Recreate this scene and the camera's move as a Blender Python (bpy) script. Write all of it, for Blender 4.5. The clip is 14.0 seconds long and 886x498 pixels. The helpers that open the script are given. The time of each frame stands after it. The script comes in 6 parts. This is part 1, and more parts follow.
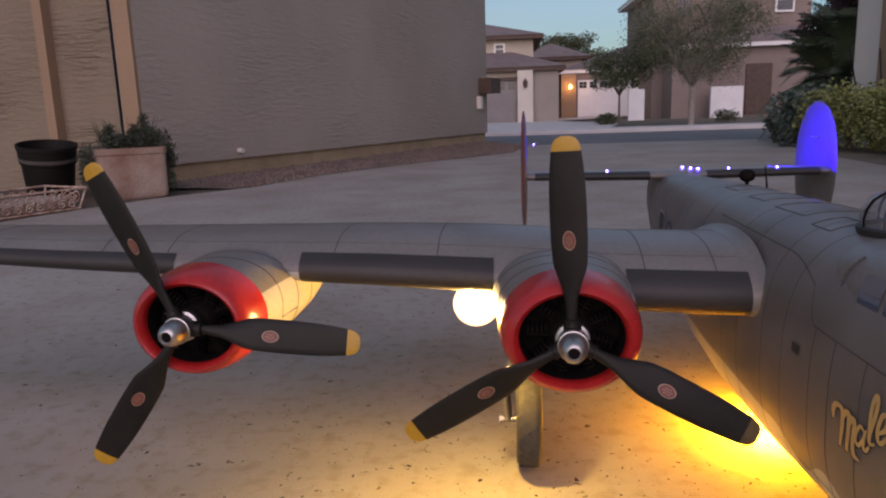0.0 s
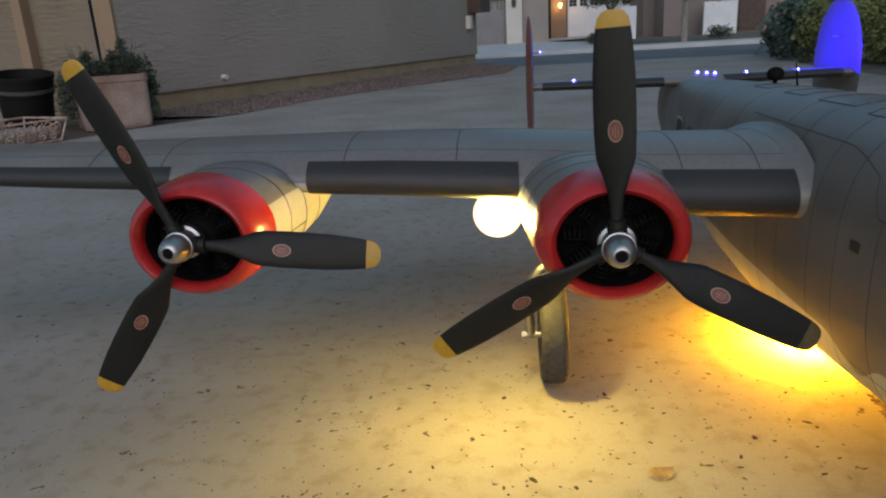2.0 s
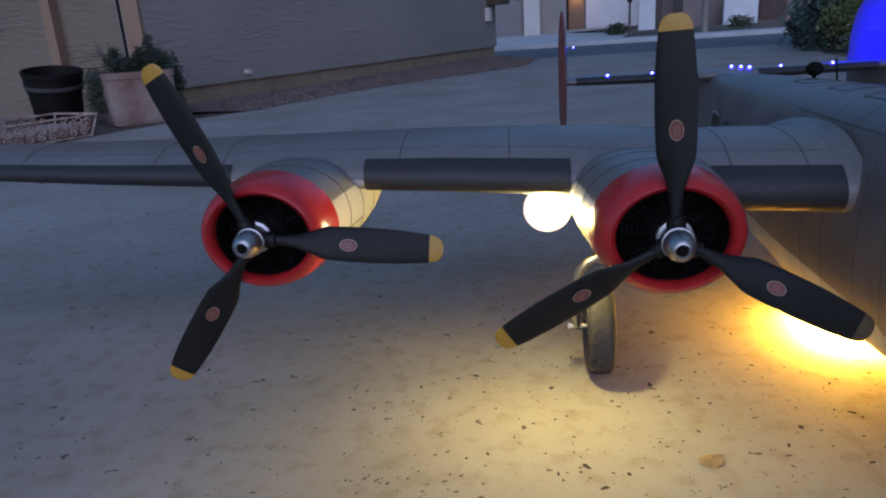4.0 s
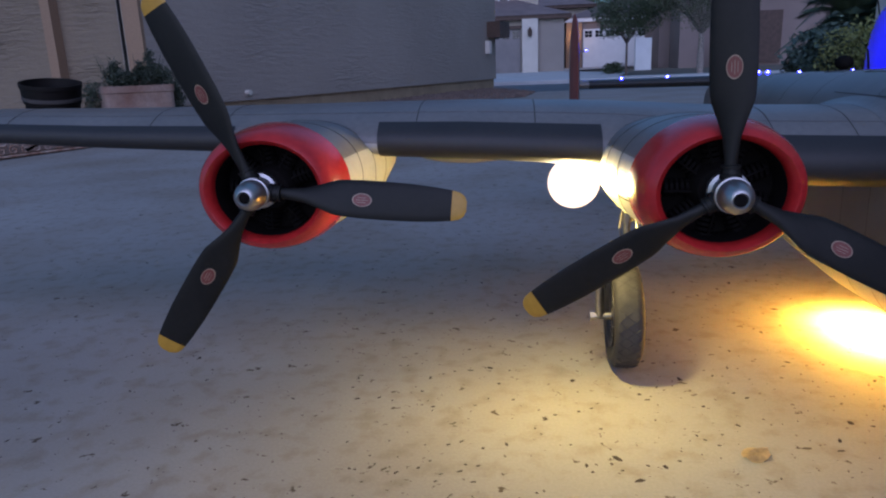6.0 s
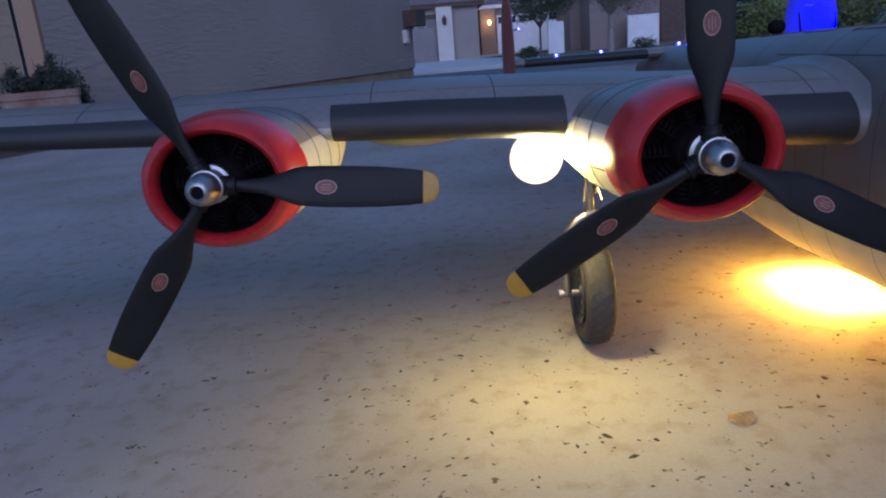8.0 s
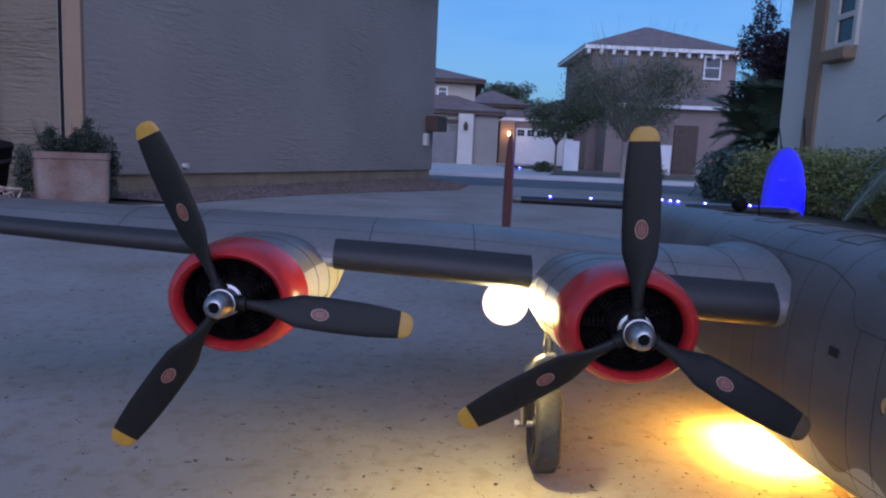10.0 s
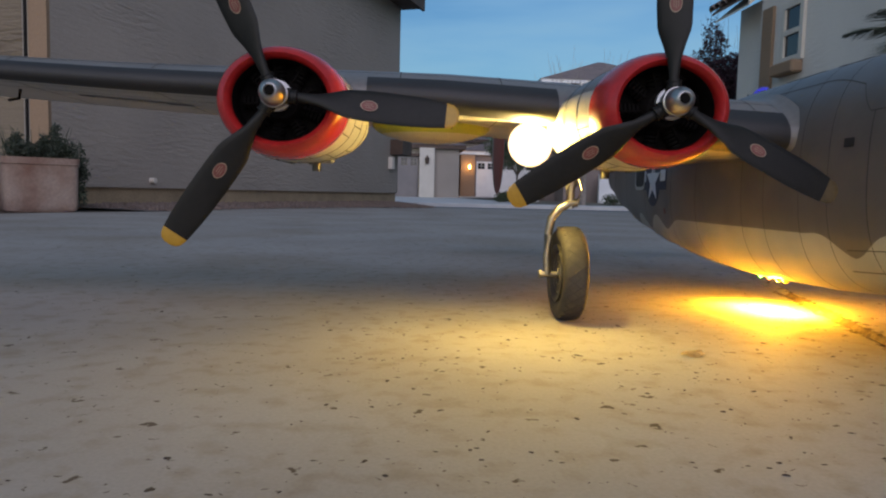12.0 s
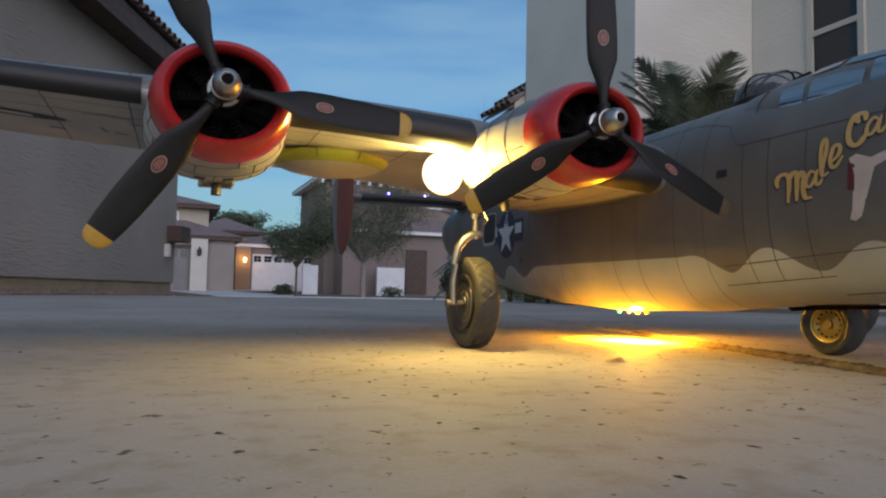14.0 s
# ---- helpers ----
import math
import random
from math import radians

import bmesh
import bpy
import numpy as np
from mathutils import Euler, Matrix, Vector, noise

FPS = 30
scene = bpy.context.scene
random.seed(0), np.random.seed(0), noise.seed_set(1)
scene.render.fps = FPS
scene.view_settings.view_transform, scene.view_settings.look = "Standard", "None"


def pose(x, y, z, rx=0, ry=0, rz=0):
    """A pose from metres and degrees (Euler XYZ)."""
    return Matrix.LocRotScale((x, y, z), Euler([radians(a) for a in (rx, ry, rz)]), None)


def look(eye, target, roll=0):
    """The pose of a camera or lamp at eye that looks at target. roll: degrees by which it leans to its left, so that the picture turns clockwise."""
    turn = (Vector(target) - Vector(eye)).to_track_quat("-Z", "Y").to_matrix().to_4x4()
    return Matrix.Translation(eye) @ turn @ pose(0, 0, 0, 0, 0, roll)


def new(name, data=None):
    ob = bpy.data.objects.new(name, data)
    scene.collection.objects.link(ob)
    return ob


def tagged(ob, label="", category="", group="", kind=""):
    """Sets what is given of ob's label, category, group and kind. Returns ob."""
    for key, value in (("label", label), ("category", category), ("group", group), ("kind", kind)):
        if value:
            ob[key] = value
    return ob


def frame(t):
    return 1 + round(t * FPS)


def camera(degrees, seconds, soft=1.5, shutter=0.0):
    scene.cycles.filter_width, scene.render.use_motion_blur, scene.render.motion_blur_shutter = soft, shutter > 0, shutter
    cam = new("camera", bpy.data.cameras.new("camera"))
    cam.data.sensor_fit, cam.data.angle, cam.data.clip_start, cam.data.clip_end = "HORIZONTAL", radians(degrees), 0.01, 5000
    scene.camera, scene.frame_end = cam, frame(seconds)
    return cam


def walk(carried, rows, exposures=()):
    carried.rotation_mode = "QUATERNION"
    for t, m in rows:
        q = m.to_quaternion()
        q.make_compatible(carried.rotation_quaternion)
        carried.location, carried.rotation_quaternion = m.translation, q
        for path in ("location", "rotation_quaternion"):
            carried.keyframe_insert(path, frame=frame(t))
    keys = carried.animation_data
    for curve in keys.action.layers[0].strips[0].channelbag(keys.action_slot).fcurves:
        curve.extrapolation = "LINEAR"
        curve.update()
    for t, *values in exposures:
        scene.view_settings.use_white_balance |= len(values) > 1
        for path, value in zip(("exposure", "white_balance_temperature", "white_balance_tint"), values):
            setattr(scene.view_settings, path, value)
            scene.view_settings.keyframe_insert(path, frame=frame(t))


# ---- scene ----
cam = camera(65.0, 14.0, soft=2.1)
PATH = [
    (0, (0.539, 0.766, 0.524), (0.371, 2.722, 0.141), -1.9),
    (0.5, (0.512, 0.838, 0.518), (0.337, 2.807, 0.211), -1.4),
    (0.7, (0.495, 0.781, 0.542), (0.372, 2.748, 0.194), -1.4),
    (1, (0.548, 0.681, 0.6), (0.413, 2.63, 0.171), -0.9),
    (1.2, (0.569, 0.652, 0.612), (0.353, 2.575, 0.103), 2.9),
    (1.5, (0.529, 0.686, 0.553), (0.271, 2.602, 0.042), 2.9),
    (2, (0.496, 0.825, 0.485), (0.349, 2.732, -0.099), -3.3),
    (2.5, (0.471, 0.832, 0.486), (0.388, 2.728, -0.144), -3.3),
    (3, (0.464, 0.817, 0.509), (0.348, 2.71, -0.126), -5.2),
    (3.5, (0.452, 0.796, 0.496), (0.272, 2.693, -0.11), -3.7),
    (4, (0.452, 0.795, 0.498), (0.257, 2.693, -0.103), -3.8),
    (4.2, (0.459, 0.784, 0.497), (0.224, 2.678, -0.099), -4.4),
    (6.3, (0.389, 0.853, 0.402), (0.252, 2.783, -0.103), -1.1),
    (6.5, (0.363, 0.862, 0.402), (0.345, 2.791, -0.125), -2.4),
    (7, (0.35, 0.881, 0.384), (0.397, 2.802, -0.17), -3.4),
    (7.2, (0.358, 0.879, 0.386), (0.417, 2.797, -0.179), -4.5),
    (9.3, (0.374, 0.863, 0.431), (0.369, 2.8, -0.068), -4.2),
    (9.5, (0.357, 0.844, 0.482), (0.375, 2.785, 0.001), -3.5),
    (9.7, (0.36, 0.796, 0.498), (0.366, 2.762, 0.135), 0.7),
    (10, (0.397, 0.756, 0.464), (0.429, 2.737, 0.191), 2.6),
    (10.5, (0.396, 0.724, 0.458), (0.501, 2.704, 0.196), 2.8),
    (11, (0.386, 0.732, 0.407), (0.527, 2.704, 0.103), 0.6),
    (11.2, (0.379, 0.722, 0.337), (0.509, 2.682, -0.041), 1.2),
    (11.5, (0.351, 0.712, 0.255), (0.508, 2.675, -0.095), -0.1),
    (12, (0.311, 0.701, 0.189), (0.448, 2.69, 0.029), 1.4),
    (12.2, (0.265, 0.711, 0.186), (0.342, 2.703, 0.024), 0.2),
    (12.5, (0.206, 0.729, 0.16), (0.266, 2.721, -0.01), -0.7),
    (13, (0.146, 0.744, 0.114), (0.46, 2.719, 0.057), 1.5),
    (13.2, (0.129, 0.754, 0.118), (0.695, 2.673, 0.101), 1.1),
    (13.5, (0.113, 0.743, 0.099), (0.846, 2.602, 0.189), 0.7),
    (14, (0.119, 0.751, 0.085), (0.87, 2.6, 0.211), 1.1),
]
EXPOSURES = [(0, 0.68, 8700, 49), (0.5, 0.88, 9500, 38), (1, 0.80, 8400, 32), (1.5, 0.72, 8270, 29), (2, 0.57, 7670, 21),
             (2.5, 0.31, 7070, 33), (3.5, 0.19, 5880, 33), (4, 0.19, 5630, 33), (7, 0.26, 5480, 39),
             (9.5, 0.15, 5080, 37), (10, 0.43, 5500, 41), (10.5, 0.55, 5880, 30), (11, 0.50, 6720, 27),
             (12, 0.47, 7270, 29), (12.5, 0.55, 7220, 31), (13, 0.86, 7450, 29), (13.5, 0.60, 7320, 29),
             (14, 0.55, 7320, 29)]
walk(cam, [(t, look(eye, target, roll)) for t, eye, target, roll in PATH], EXPOSURES)
# ---------------------------------------------------------------- world and light
world = bpy.data.worlds.new("world")
scene.world = world
world.use_nodes = True
wn = world.node_tree.nodes
wl = world.node_tree.links
sky = wn.new("ShaderNodeTexSky")
sky.sky_type = "NISHITA"
sky.sun_disc = False
sky.sun_elevation = radians(4.0)
sky.sun_rotation = radians(200)
sky.ozone_density = 3.0
sky.dust_density = 1.0
wco = wn.new("ShaderNodeTexCoord")
wmap = wn.new("ShaderNodeMapping")
wmap.inputs["Scale"].default_value = (1.0, 1.0, 6.0)
wnoise = wn.new("ShaderNodeTexNoise")
wnoise.inputs["Scale"].default_value = 2.2
wnoise.inputs["Detail"].default_value = 5.0
wramp = wn.new("ShaderNodeValToRGB")
wramp.color_ramp.elements[0].position = 0.35
wramp.color_ramp.elements[0].color = (0.30, 0.65, 0.82, 1)
wramp.color_ramp.elements[1].position = 0.7
wramp.color_ramp.elements[1].color = (0.76, 1.11, 1.24, 1)
wmix = wn.new("ShaderNodeMix")
wmix.data_type, wmix.blend_type = "RGBA", "MULTIPLY"
wmix.inputs["Factor"].default_value = 1.0
wl.new(wco.outputs["Generated"], wmap.inputs["Vector"])
wl.new(wmap.outputs["Vector"], wnoise.inputs["Vector"])
wl.new(wnoise.outputs["Fac"], wramp.inputs["Fac"])
wl.new(sky.outputs["Color"], wmix.inputs["A"])
wl.new(wramp.outputs["Color"], wmix.inputs["B"])
cloud = wn.new("ShaderNodeMix")
cloud.data_type = "RGBA"
cloud.inputs["B"].default_value = (0.58, 1.25, 1.56, 1)
cover = wn.new("ShaderNodeMapRange")
cover.inputs["From Min"].default_value, cover.inputs["From Max"].default_value = 0.35, 0.65
cover.inputs["To Min"].default_value, cover.inputs["To Max"].default_value = 0.18, 0.62
wl.new(wnoise.outputs["Fac"], cover.inputs["Value"])
wl.new(cover.outputs["Result"], cloud.inputs["Factor"])
wl.new(wmix.outputs["Result"], cloud.inputs["A"])
wl.new(cloud.outputs["Result"], wn["Background"].inputs["Color"])
wn["Background"].inputs["Strength"].default_value = 0.225


def lamp(name, kind, m, energy, color, size=0.0):
    data = bpy.data.lights.new(name, kind)
    data.energy, data.color = energy, color
    if kind == "SUN":
        data.angle = size
    else:
        data.shadow_soft_size = size
    ob = new(name, data)
    ob.matrix_world = m
    return ob


# the last daylight, soft, from behind the camera
lamp("sun", "SUN", look((0.3, -8, 3.2), (0, 0, 0)), 1.40, (0.79, 0.83, 1.03), radians(75))
PLANE = pose(0.97, 1.45, 0, 0, 0, -1)
AMBER = (1.0, 0.50, 0.02)
WARM = (1.0, 0.75, 0.02)
LAMP_WHITE = (1.0, 0.82, 0.20)
lamp("landing_lamp", "POINT", PLANE @ pose(-0.472, 0.226, 0.258), 2.4, LAMP_WHITE, 0.012)
# its beam goes forward and down
beam = lamp("landing_lamp", "SPOT", PLANE @ look((-0.472, 0.222, 0.258), (-0.47, -0.25, 0.0)), 3.1, WARM, 0.012)
beam.data.spot_size, beam.data.spot_blend = radians(165), 1.0
lamp("belly_lamp", "POINT", PLANE @ pose(-0.012, 0.40, 0.049), 9.0, AMBER, 0.010)
# the belly lamps throw most of their light straight down
for v in (0.375, 0.44):
    down = lamp("belly_lamp", "SPOT", PLANE @ pose(-0.012, v, 0.0555), 40.0, AMBER, 0.006)
    down.data.spot_size, down.data.spot_blend = radians(140), 0.8
# violet-blue lamp on the tailplane, turned to the fin
tail = lamp("tail_lamp", "SPOT", PLANE @ look((0.205, 1.20, 0.385), (0.387, 1.275, 0.440)), 12.0, (0.008, 0.0, 1.0), 0.004)
tail2 = lamp("tail_lamp", "SPOT", PLANE @ look((-0.26, 1.215, 0.372), (-0.387, 1.275, 0.445)), 2.0, (0.008, 0.0, 1.0), 0.004)
tail2.data.spot_size, tail2.data.spot_blend = radians(100), 0.3
tail.data.spot_size, tail.data.spot_blend = radians(105), 0.3


# ---------------------------------------------------------------- materials
def mat(name, color, rough=0.6, metal=0.0, var=0.15, scale=8.0, fine=120.0, bump=0.15, dist=0.002, spec=0.5, second=None):
    """A surface with a coarse and a fine variation of its colour and a fine relief."""
    m = bpy.data.materials.new(name)
    m.use_nodes = True
    n, l = m.node_tree.nodes, m.node_tree.links
    b = n["Principled BSDF"]
    b.inputs["Roughness"].default_value = rough
    b.inputs["Metallic"].default_value = metal
    b.inputs["Specular IOR Level"].default_value = spec
    co = n.new("ShaderNodeTexCoord")
    a = n.new("ShaderNodeTexNoise")
    a.inputs["Scale"].default_value, a.inputs["Detail"].default_value = scale, 6
    f = n.new("ShaderNodeTexNoise")
    f.inputs["Scale"].default_value, f.inputs["Detail"].default_value = fine, 4
    for t in (a, f):
        l.new(co.outputs["Object"], t.inputs["Vector"])
    second = second or tuple(c * (1 - 2 * var) for c in color)
    r = n.new("ShaderNodeValToRGB")
    r.color_ramp.elements[0].position, r.color_ramp.elements[1].position = 0.32, 0.68
    r.color_ramp.elements[0].color = (*second, 1)
    r.color_ramp.elements[1].color = (*color, 1)
    l.new(a.outputs["Fac"], r.inputs["Fac"])
    x = n.new("ShaderNodeMix")
    x.data_type, x.blend_type = "RGBA", "OVERLAY"
    x.inputs["Factor"].default_value = min(1.0, var * 2)
    l.new(r.outputs["Color"], x.inputs["A"])
    l.new(f.outputs["Fac"], x.inputs["B"])
    l.new(x.outputs["Result"], b.inputs["Base Color"])
    if bump:
        u = n.new("ShaderNodeBump")
        u.inputs["Strength"].default_value, u.inputs["Distance"].default_value = bump, dist
        l.new(f.outputs["Fac"], u.inputs["Height"])
        l.new(u.outputs["Normal"], b.inputs["Normal"])
    return m


def glow(name, color, strength):
    m = bpy.data.materials.new(name)
    m.use_nodes = True
    b = m.node_tree.nodes["Principled BSDF"]
    b.inputs["Base Color"].default_value = (*[c * 0.05 for c in color], 1)
    b.inputs["Emission Color"].default_value = (*color, 1)
    b.inputs["Emission Strength"].default_value = strength
    return m


def clear(name, color=(0.9, 0.95, 1.0), rough=0.03, alpha=0.3):
    m = bpy.data.materials.new(name)
    m.use_nodes = True
    b = m.node_tree.nodes["Principled BSDF"]
    b.inputs["Base Color"].default_value = (*color, 1)
    b.inputs["Roughness"].default_value = rough
    b.inputs["Alpha"].default_value = alpha
    return m


def stucco_mat(name, color, scale=14.0, dist=0.012, second=None):
    """Hand-trowelled stucco: flat horizontal strokes, then sand grain."""
    m = mat(name, color, 0.9, 0, 0.07, 0.7, 60, 0.0, spec=0.2, second=second)
    n, l = m.node_tree.nodes, m.node_tree.links
    co = n.new("ShaderNodeTexCoord")
    mp = n.new("ShaderNodeMapping")
    mp.inputs["Scale"].default_value = (0.38, 0.38, 2.1)
    s = n.new("ShaderNodeTexNoise")
    s.inputs["Scale"].default_value, s.inputs["Detail"].default_value, s.inputs["Distortion"].default_value = scale, 4, 0.6
    u = n.new("ShaderNodeBump")
    u.inputs["Distance"].default_value = dist
    patch = n.new("ShaderNodeTexNoise")
    patch.inputs["Scale"].default_value, patch.inputs["Detail"].default_value = 1.1, 3
    amount = n.new("ShaderNodeMapRange")
    amount.inputs["From Min"].default_value, amount.inputs["From Max"].default_value = 0.40, 0.64
    amount.inputs["To Min"].default_value, amount.inputs["To Max"].default_value = 0.18, 1.0
    l.new(co.outputs["Object"], patch.inputs["Vector"])
    l.new(patch.outputs["Fac"], amount.inputs["Value"])
    l.new(amount.outputs["Result"], u.inputs["Strength"])
    l.new(co.outputs["Object"], mp.inputs["Vector"])
    l.new(mp.outputs["Vector"], s.inputs["Vector"])
    l.new(s.outputs["Fac"], u.inputs["Height"])
    l.new(u.outputs["Normal"], n["Principled BSDF"].inputs["Normal"])
    return m


def camo_mat():
    """Olive drab over neutral grey, with a wavy edge, dust and streaks."""
    m = bpy.data.materials.new("camouflage_paint")
    m.use_nodes = True
    n, l = m.node_tree.nodes, m.node_tree.links
    b = n["Principled BSDF"]
    b.inputs["Roughness"].default_value = 0.43
    b.inputs["Specular IOR Level"].default_value = 0.5
    co = n.new("ShaderNodeTexCoord")
    sep = n.new("ShaderNodeSeparateXYZ")
    l.new(co.outputs["Object"], sep.inputs["Vector"])

    def math(op, a, c):
        k = n.new("ShaderNodeMath")
        k.operation = op
        for i, v in enumerate((a, c)):
            if isinstance(v, (int, float)):
                k.inputs[i].default_value = v
            else:
                l.new(v, k.inputs[i])
        return k.outputs[0]
    front = n.new("ShaderNodeMapRange")
    front.inputs["From Min"].default_value, front.inputs["From Max"].default_value = 0.16, 0.06
    l.new(sep.outputs["Y"], front.inputs["Value"])
    back = n.new("ShaderNodeMapRange")
    back.inputs["From Min"].default_value, back.inputs["From Max"].default_value = 0.62, 0.72
    l.new(sep.outputs["Y"], back.inputs["Value"])
    phase = math("ADD", math("MULTIPLY", back.outputs["Result"], -1.77), 2.0)
    wave = math("SINE", math("ADD", math("MULTIPLY", sep.outputs["Y"], 42.0), phase), 0)
    amount = math("MAXIMUM", front.outputs["Result"], back.outputs["Result"])
    edge = math("ADD", math("MULTIPLY", math("ADD", math("MULTIPLY", wave, 0.016), -0.010), amount), 0.147)
    mask = math("GREATER_THAN", sep.outputs["Z"], edge)
    noise1 = n.new("ShaderNodeTexNoise")
    noise1.inputs["Scale"].default_value, noise1.inputs["Detail"].default_value = 9, 7
    l.new(co.outputs["Object"], noise1.inputs["Vector"])
    ramps = []
    for lo, hi in (((0.098, 0.087, 0.080), (0.146, 0.130, 0.120)), ((0.30, 0.30, 0.28), (0.42, 0.41, 0.38))):
        r = n.new("ShaderNodeValToRGB")
        r.color_ramp.elements[0].color, r.color_ramp.elements[1].color = (*lo, 1), (*hi, 1)
        r.color_ramp.elements[0].position, r.color_ramp.elements[1].position = 0.3, 0.7
        l.new(noise1.outputs["Fac"], r.inputs["Fac"])
        ramps.append(r)
    x = n.new("ShaderNodeMix")
    x.data_type = "RGBA"
    l.new(mask, x.inputs["Factor"])
    l.new(ramps[1].outputs["Color"], x.inputs["A"])
    l.new(ramps[0].outputs["Color"], x.inputs["B"])
    l.new(x.outputs["Result"], b.inputs["Base Color"])
    fine = n.new("ShaderNodeTexNoise")
    fine.inputs["Scale"].default_value = 140
    l.new(co.outputs["Object"], fine.inputs["Vector"])
    u = n.new("ShaderNodeBump")
    u.inputs["Strength"].default_value, u.inputs["Distance"].default_value = 0.12, 0.001
    l.new(fine.outputs["Fac"], u.inputs["Height"])
    l.new(u.outputs["Normal"], b.inputs["Normal"])
    return m


def concrete_mat():
    """Trowelled driveway concrete: cloudy tone, brown stains, ragged pits, sand grain."""
    m = mat("driveway_concrete", (0.335, 0.315, 0.290), 0.80, 0, 0.08, 1.3, 300, 0.0, spec=0.16, second=(0.280, 0.260, 0.236))
    n, l = m.node_tree.nodes, m.node_tree.links
    b = n["Principled BSDF"]
    co = n.new("ShaderNodeTexCoord")

    def tex(scale, detail, distortion=0.0, vec=None):
        t = n.new("ShaderNodeTexNoise")
        t.inputs["Scale"].default_value, t.inputs["Detail"].default_value, t.inputs["Distortion"].default_value = scale, detail, distortion
        l.new(vec or co.outputs["Object"], t.inputs["Vector"])
        return t

    def ramp(src, p0, c0, p1, c1=(1, 1, 1)):
        r = n.new("ShaderNodeValToRGB")
        r.color_ramp.elements[0].position, r.color_ramp.elements[1].position = p0, p1
        r.color_ramp.elements[0].color, r.color_ramp.elements[1].color = (*c0, 1), (*c1, 1)
        l.new(src, r.inputs["Fac"])
        return r.outputs["Color"]
    warp = n.new("ShaderNodeMix")
    warp.data_type, warp.blend_type = "RGBA", "ADD"
    warp.inputs["Factor"].default_value = 0.035
    l.new(co.outputs["Object"], warp.inputs["A"])
    l.new(tex(70, 3).outputs["Color"], warp.inputs["B"])
    squeeze = n.new("ShaderNodeMapping")
    squeeze.inputs["Scale"].default_value = (1.0, 1.7, 1.0)
    squeeze.inputs["Rotation"].default_value = (0, 0, 0.5)
    l.new(warp.outputs["Result"], squeeze.inputs["Vector"])
    pits = []
    for scale, lo, hi in ((17, 0.075, 0.115), (44, 0.07, 0.13)):
        v = n.new("ShaderNodeTexVoronoi")
        v.inputs["Scale"].default_value = scale
        l.new(squeeze.outputs["Vector"], v.inputs["Vector"])
        pits.append(ramp(v.outputs["Distance"], lo, (0.30, 0.25, 0.20), hi))
    stain = ramp(tex(2.2, 9, 0.2).outputs["Fac"], 0.32, (0.86, 0.81, 0.75), 0.58)
    smear = ramp(tex(30, 9, 0.1).outputs["Fac"], 0.30, (0.83, 0.79, 0.73), 0.50)
    old = b.inputs["Base Color"].links[0].from_socket
    for k in [stain, smear] + pits:
        x = n.new("ShaderNodeMix")
        x.data_type, x.blend_type = "RGBA", "MULTIPLY"
        x.inputs["Factor"].default_value = 1.0
        l.new(old, x.inputs["A"])
        l.new(k, x.inputs["B"])
        old = x.outputs["Result"]
    l.new(old, b.inputs["Base Color"])
    grain = tex(150, 5)
    u = n.new("ShaderNodeBump")
    u.inputs["Strength"].default_value, u.inputs["Distance"].default_value = 0.35, 0.0008
    l.new(grain.outputs["Fac"], u.inputs["Height"])
    w = n.new("ShaderNodeBump")
    w.inputs["Strength"].default_value, w.inputs["Distance"].default_value = 0.35, 0.004
    l.new(tex(11, 3).outputs["Fac"], w.inputs["Height"])
    l.new(w.outputs["Normal"], u.inputs["Normal"])
    l.new(u.outputs["Normal"], b.inputs["Normal"])
    return m


CONCRETE = concrete_mat()
ASPHALT = mat("asphalt", (0.135, 0.135, 0.14), 0.85, 0, 0.15, 1.0, 120, 0.4, 0.004)
SIDEWALK = mat("sidewalk_concrete", (0.50, 0.49, 0.47), 0.85, 0, 0.08, 1.5, 80, 0.2)
LAWN = mat("dry_ground", (0.17, 0.14, 0.10), 0.95, 0, 0.2, 1.2, 40, 0.6, 0.02)
GRAVEL = mat("gravel_ground", (0.20, 0.145, 0.12), 0.95, 0, 0.2, 5, 60, 0.8, 0.015)
STUCCO = stucco_mat("stucco_beige", (0.335, 0.292, 0.250), 15.0, 0.026)
STUCCO_ROUGH = stucco_mat("stucco_rough", (0.215, 0.170, 0.122), 15.0, 0.085)
STUCCO_TAN = stucco_mat("stucco_tan", (0.30, 0.20, 0.13), 16.0, 0.008)
STUCCO_LIGHT = stucco_mat("stucco_light", (0.70, 0.65, 0.58), 16.0, 0.008)
STUCCO_SAND = stucco_mat("stucco_sand", (0.47, 0.41, 0.335), 16.0, 0.008)
STUCCO_BROWN = stucco_mat("stucco_brown", (0.25, 0.195, 0.17), 16.0, 0.008)
FOOTING = mat("footing_concrete", (0.34, 0.25, 0.155), 0.9, 0, 0.15, 4, 60, 0.3)
WOOD_DARK = mat("dark_wood", (0.10, 0.060, 0.042), 0.7, 0, 0.2, 6, 60, 0.3)
ROOF = mat("clay_tile", (0.26, 0.19, 0.165), 0.85, 0, 0.2, 3, 40, 0.3)
WHITE = mat("white_paint", (0.72, 0.72, 0.70), 0.5, 0, 0.05, 2, 60, 0.05)
CREAM = mat("cream_paint", (0.60, 0.55, 0.47), 0.7, 0, 0.05, 2, 60, 0.05)
DOOR_GREY = mat("grey_door_paint", (0.22, 0.20, 0.19), 0.6, 0, 0.08, 2, 60, 0.05)
GLASS_DARK = mat("window_glass", (0.02, 0.025, 0.03), 0.06, 0, 0.05, 2, 20, 0.0)
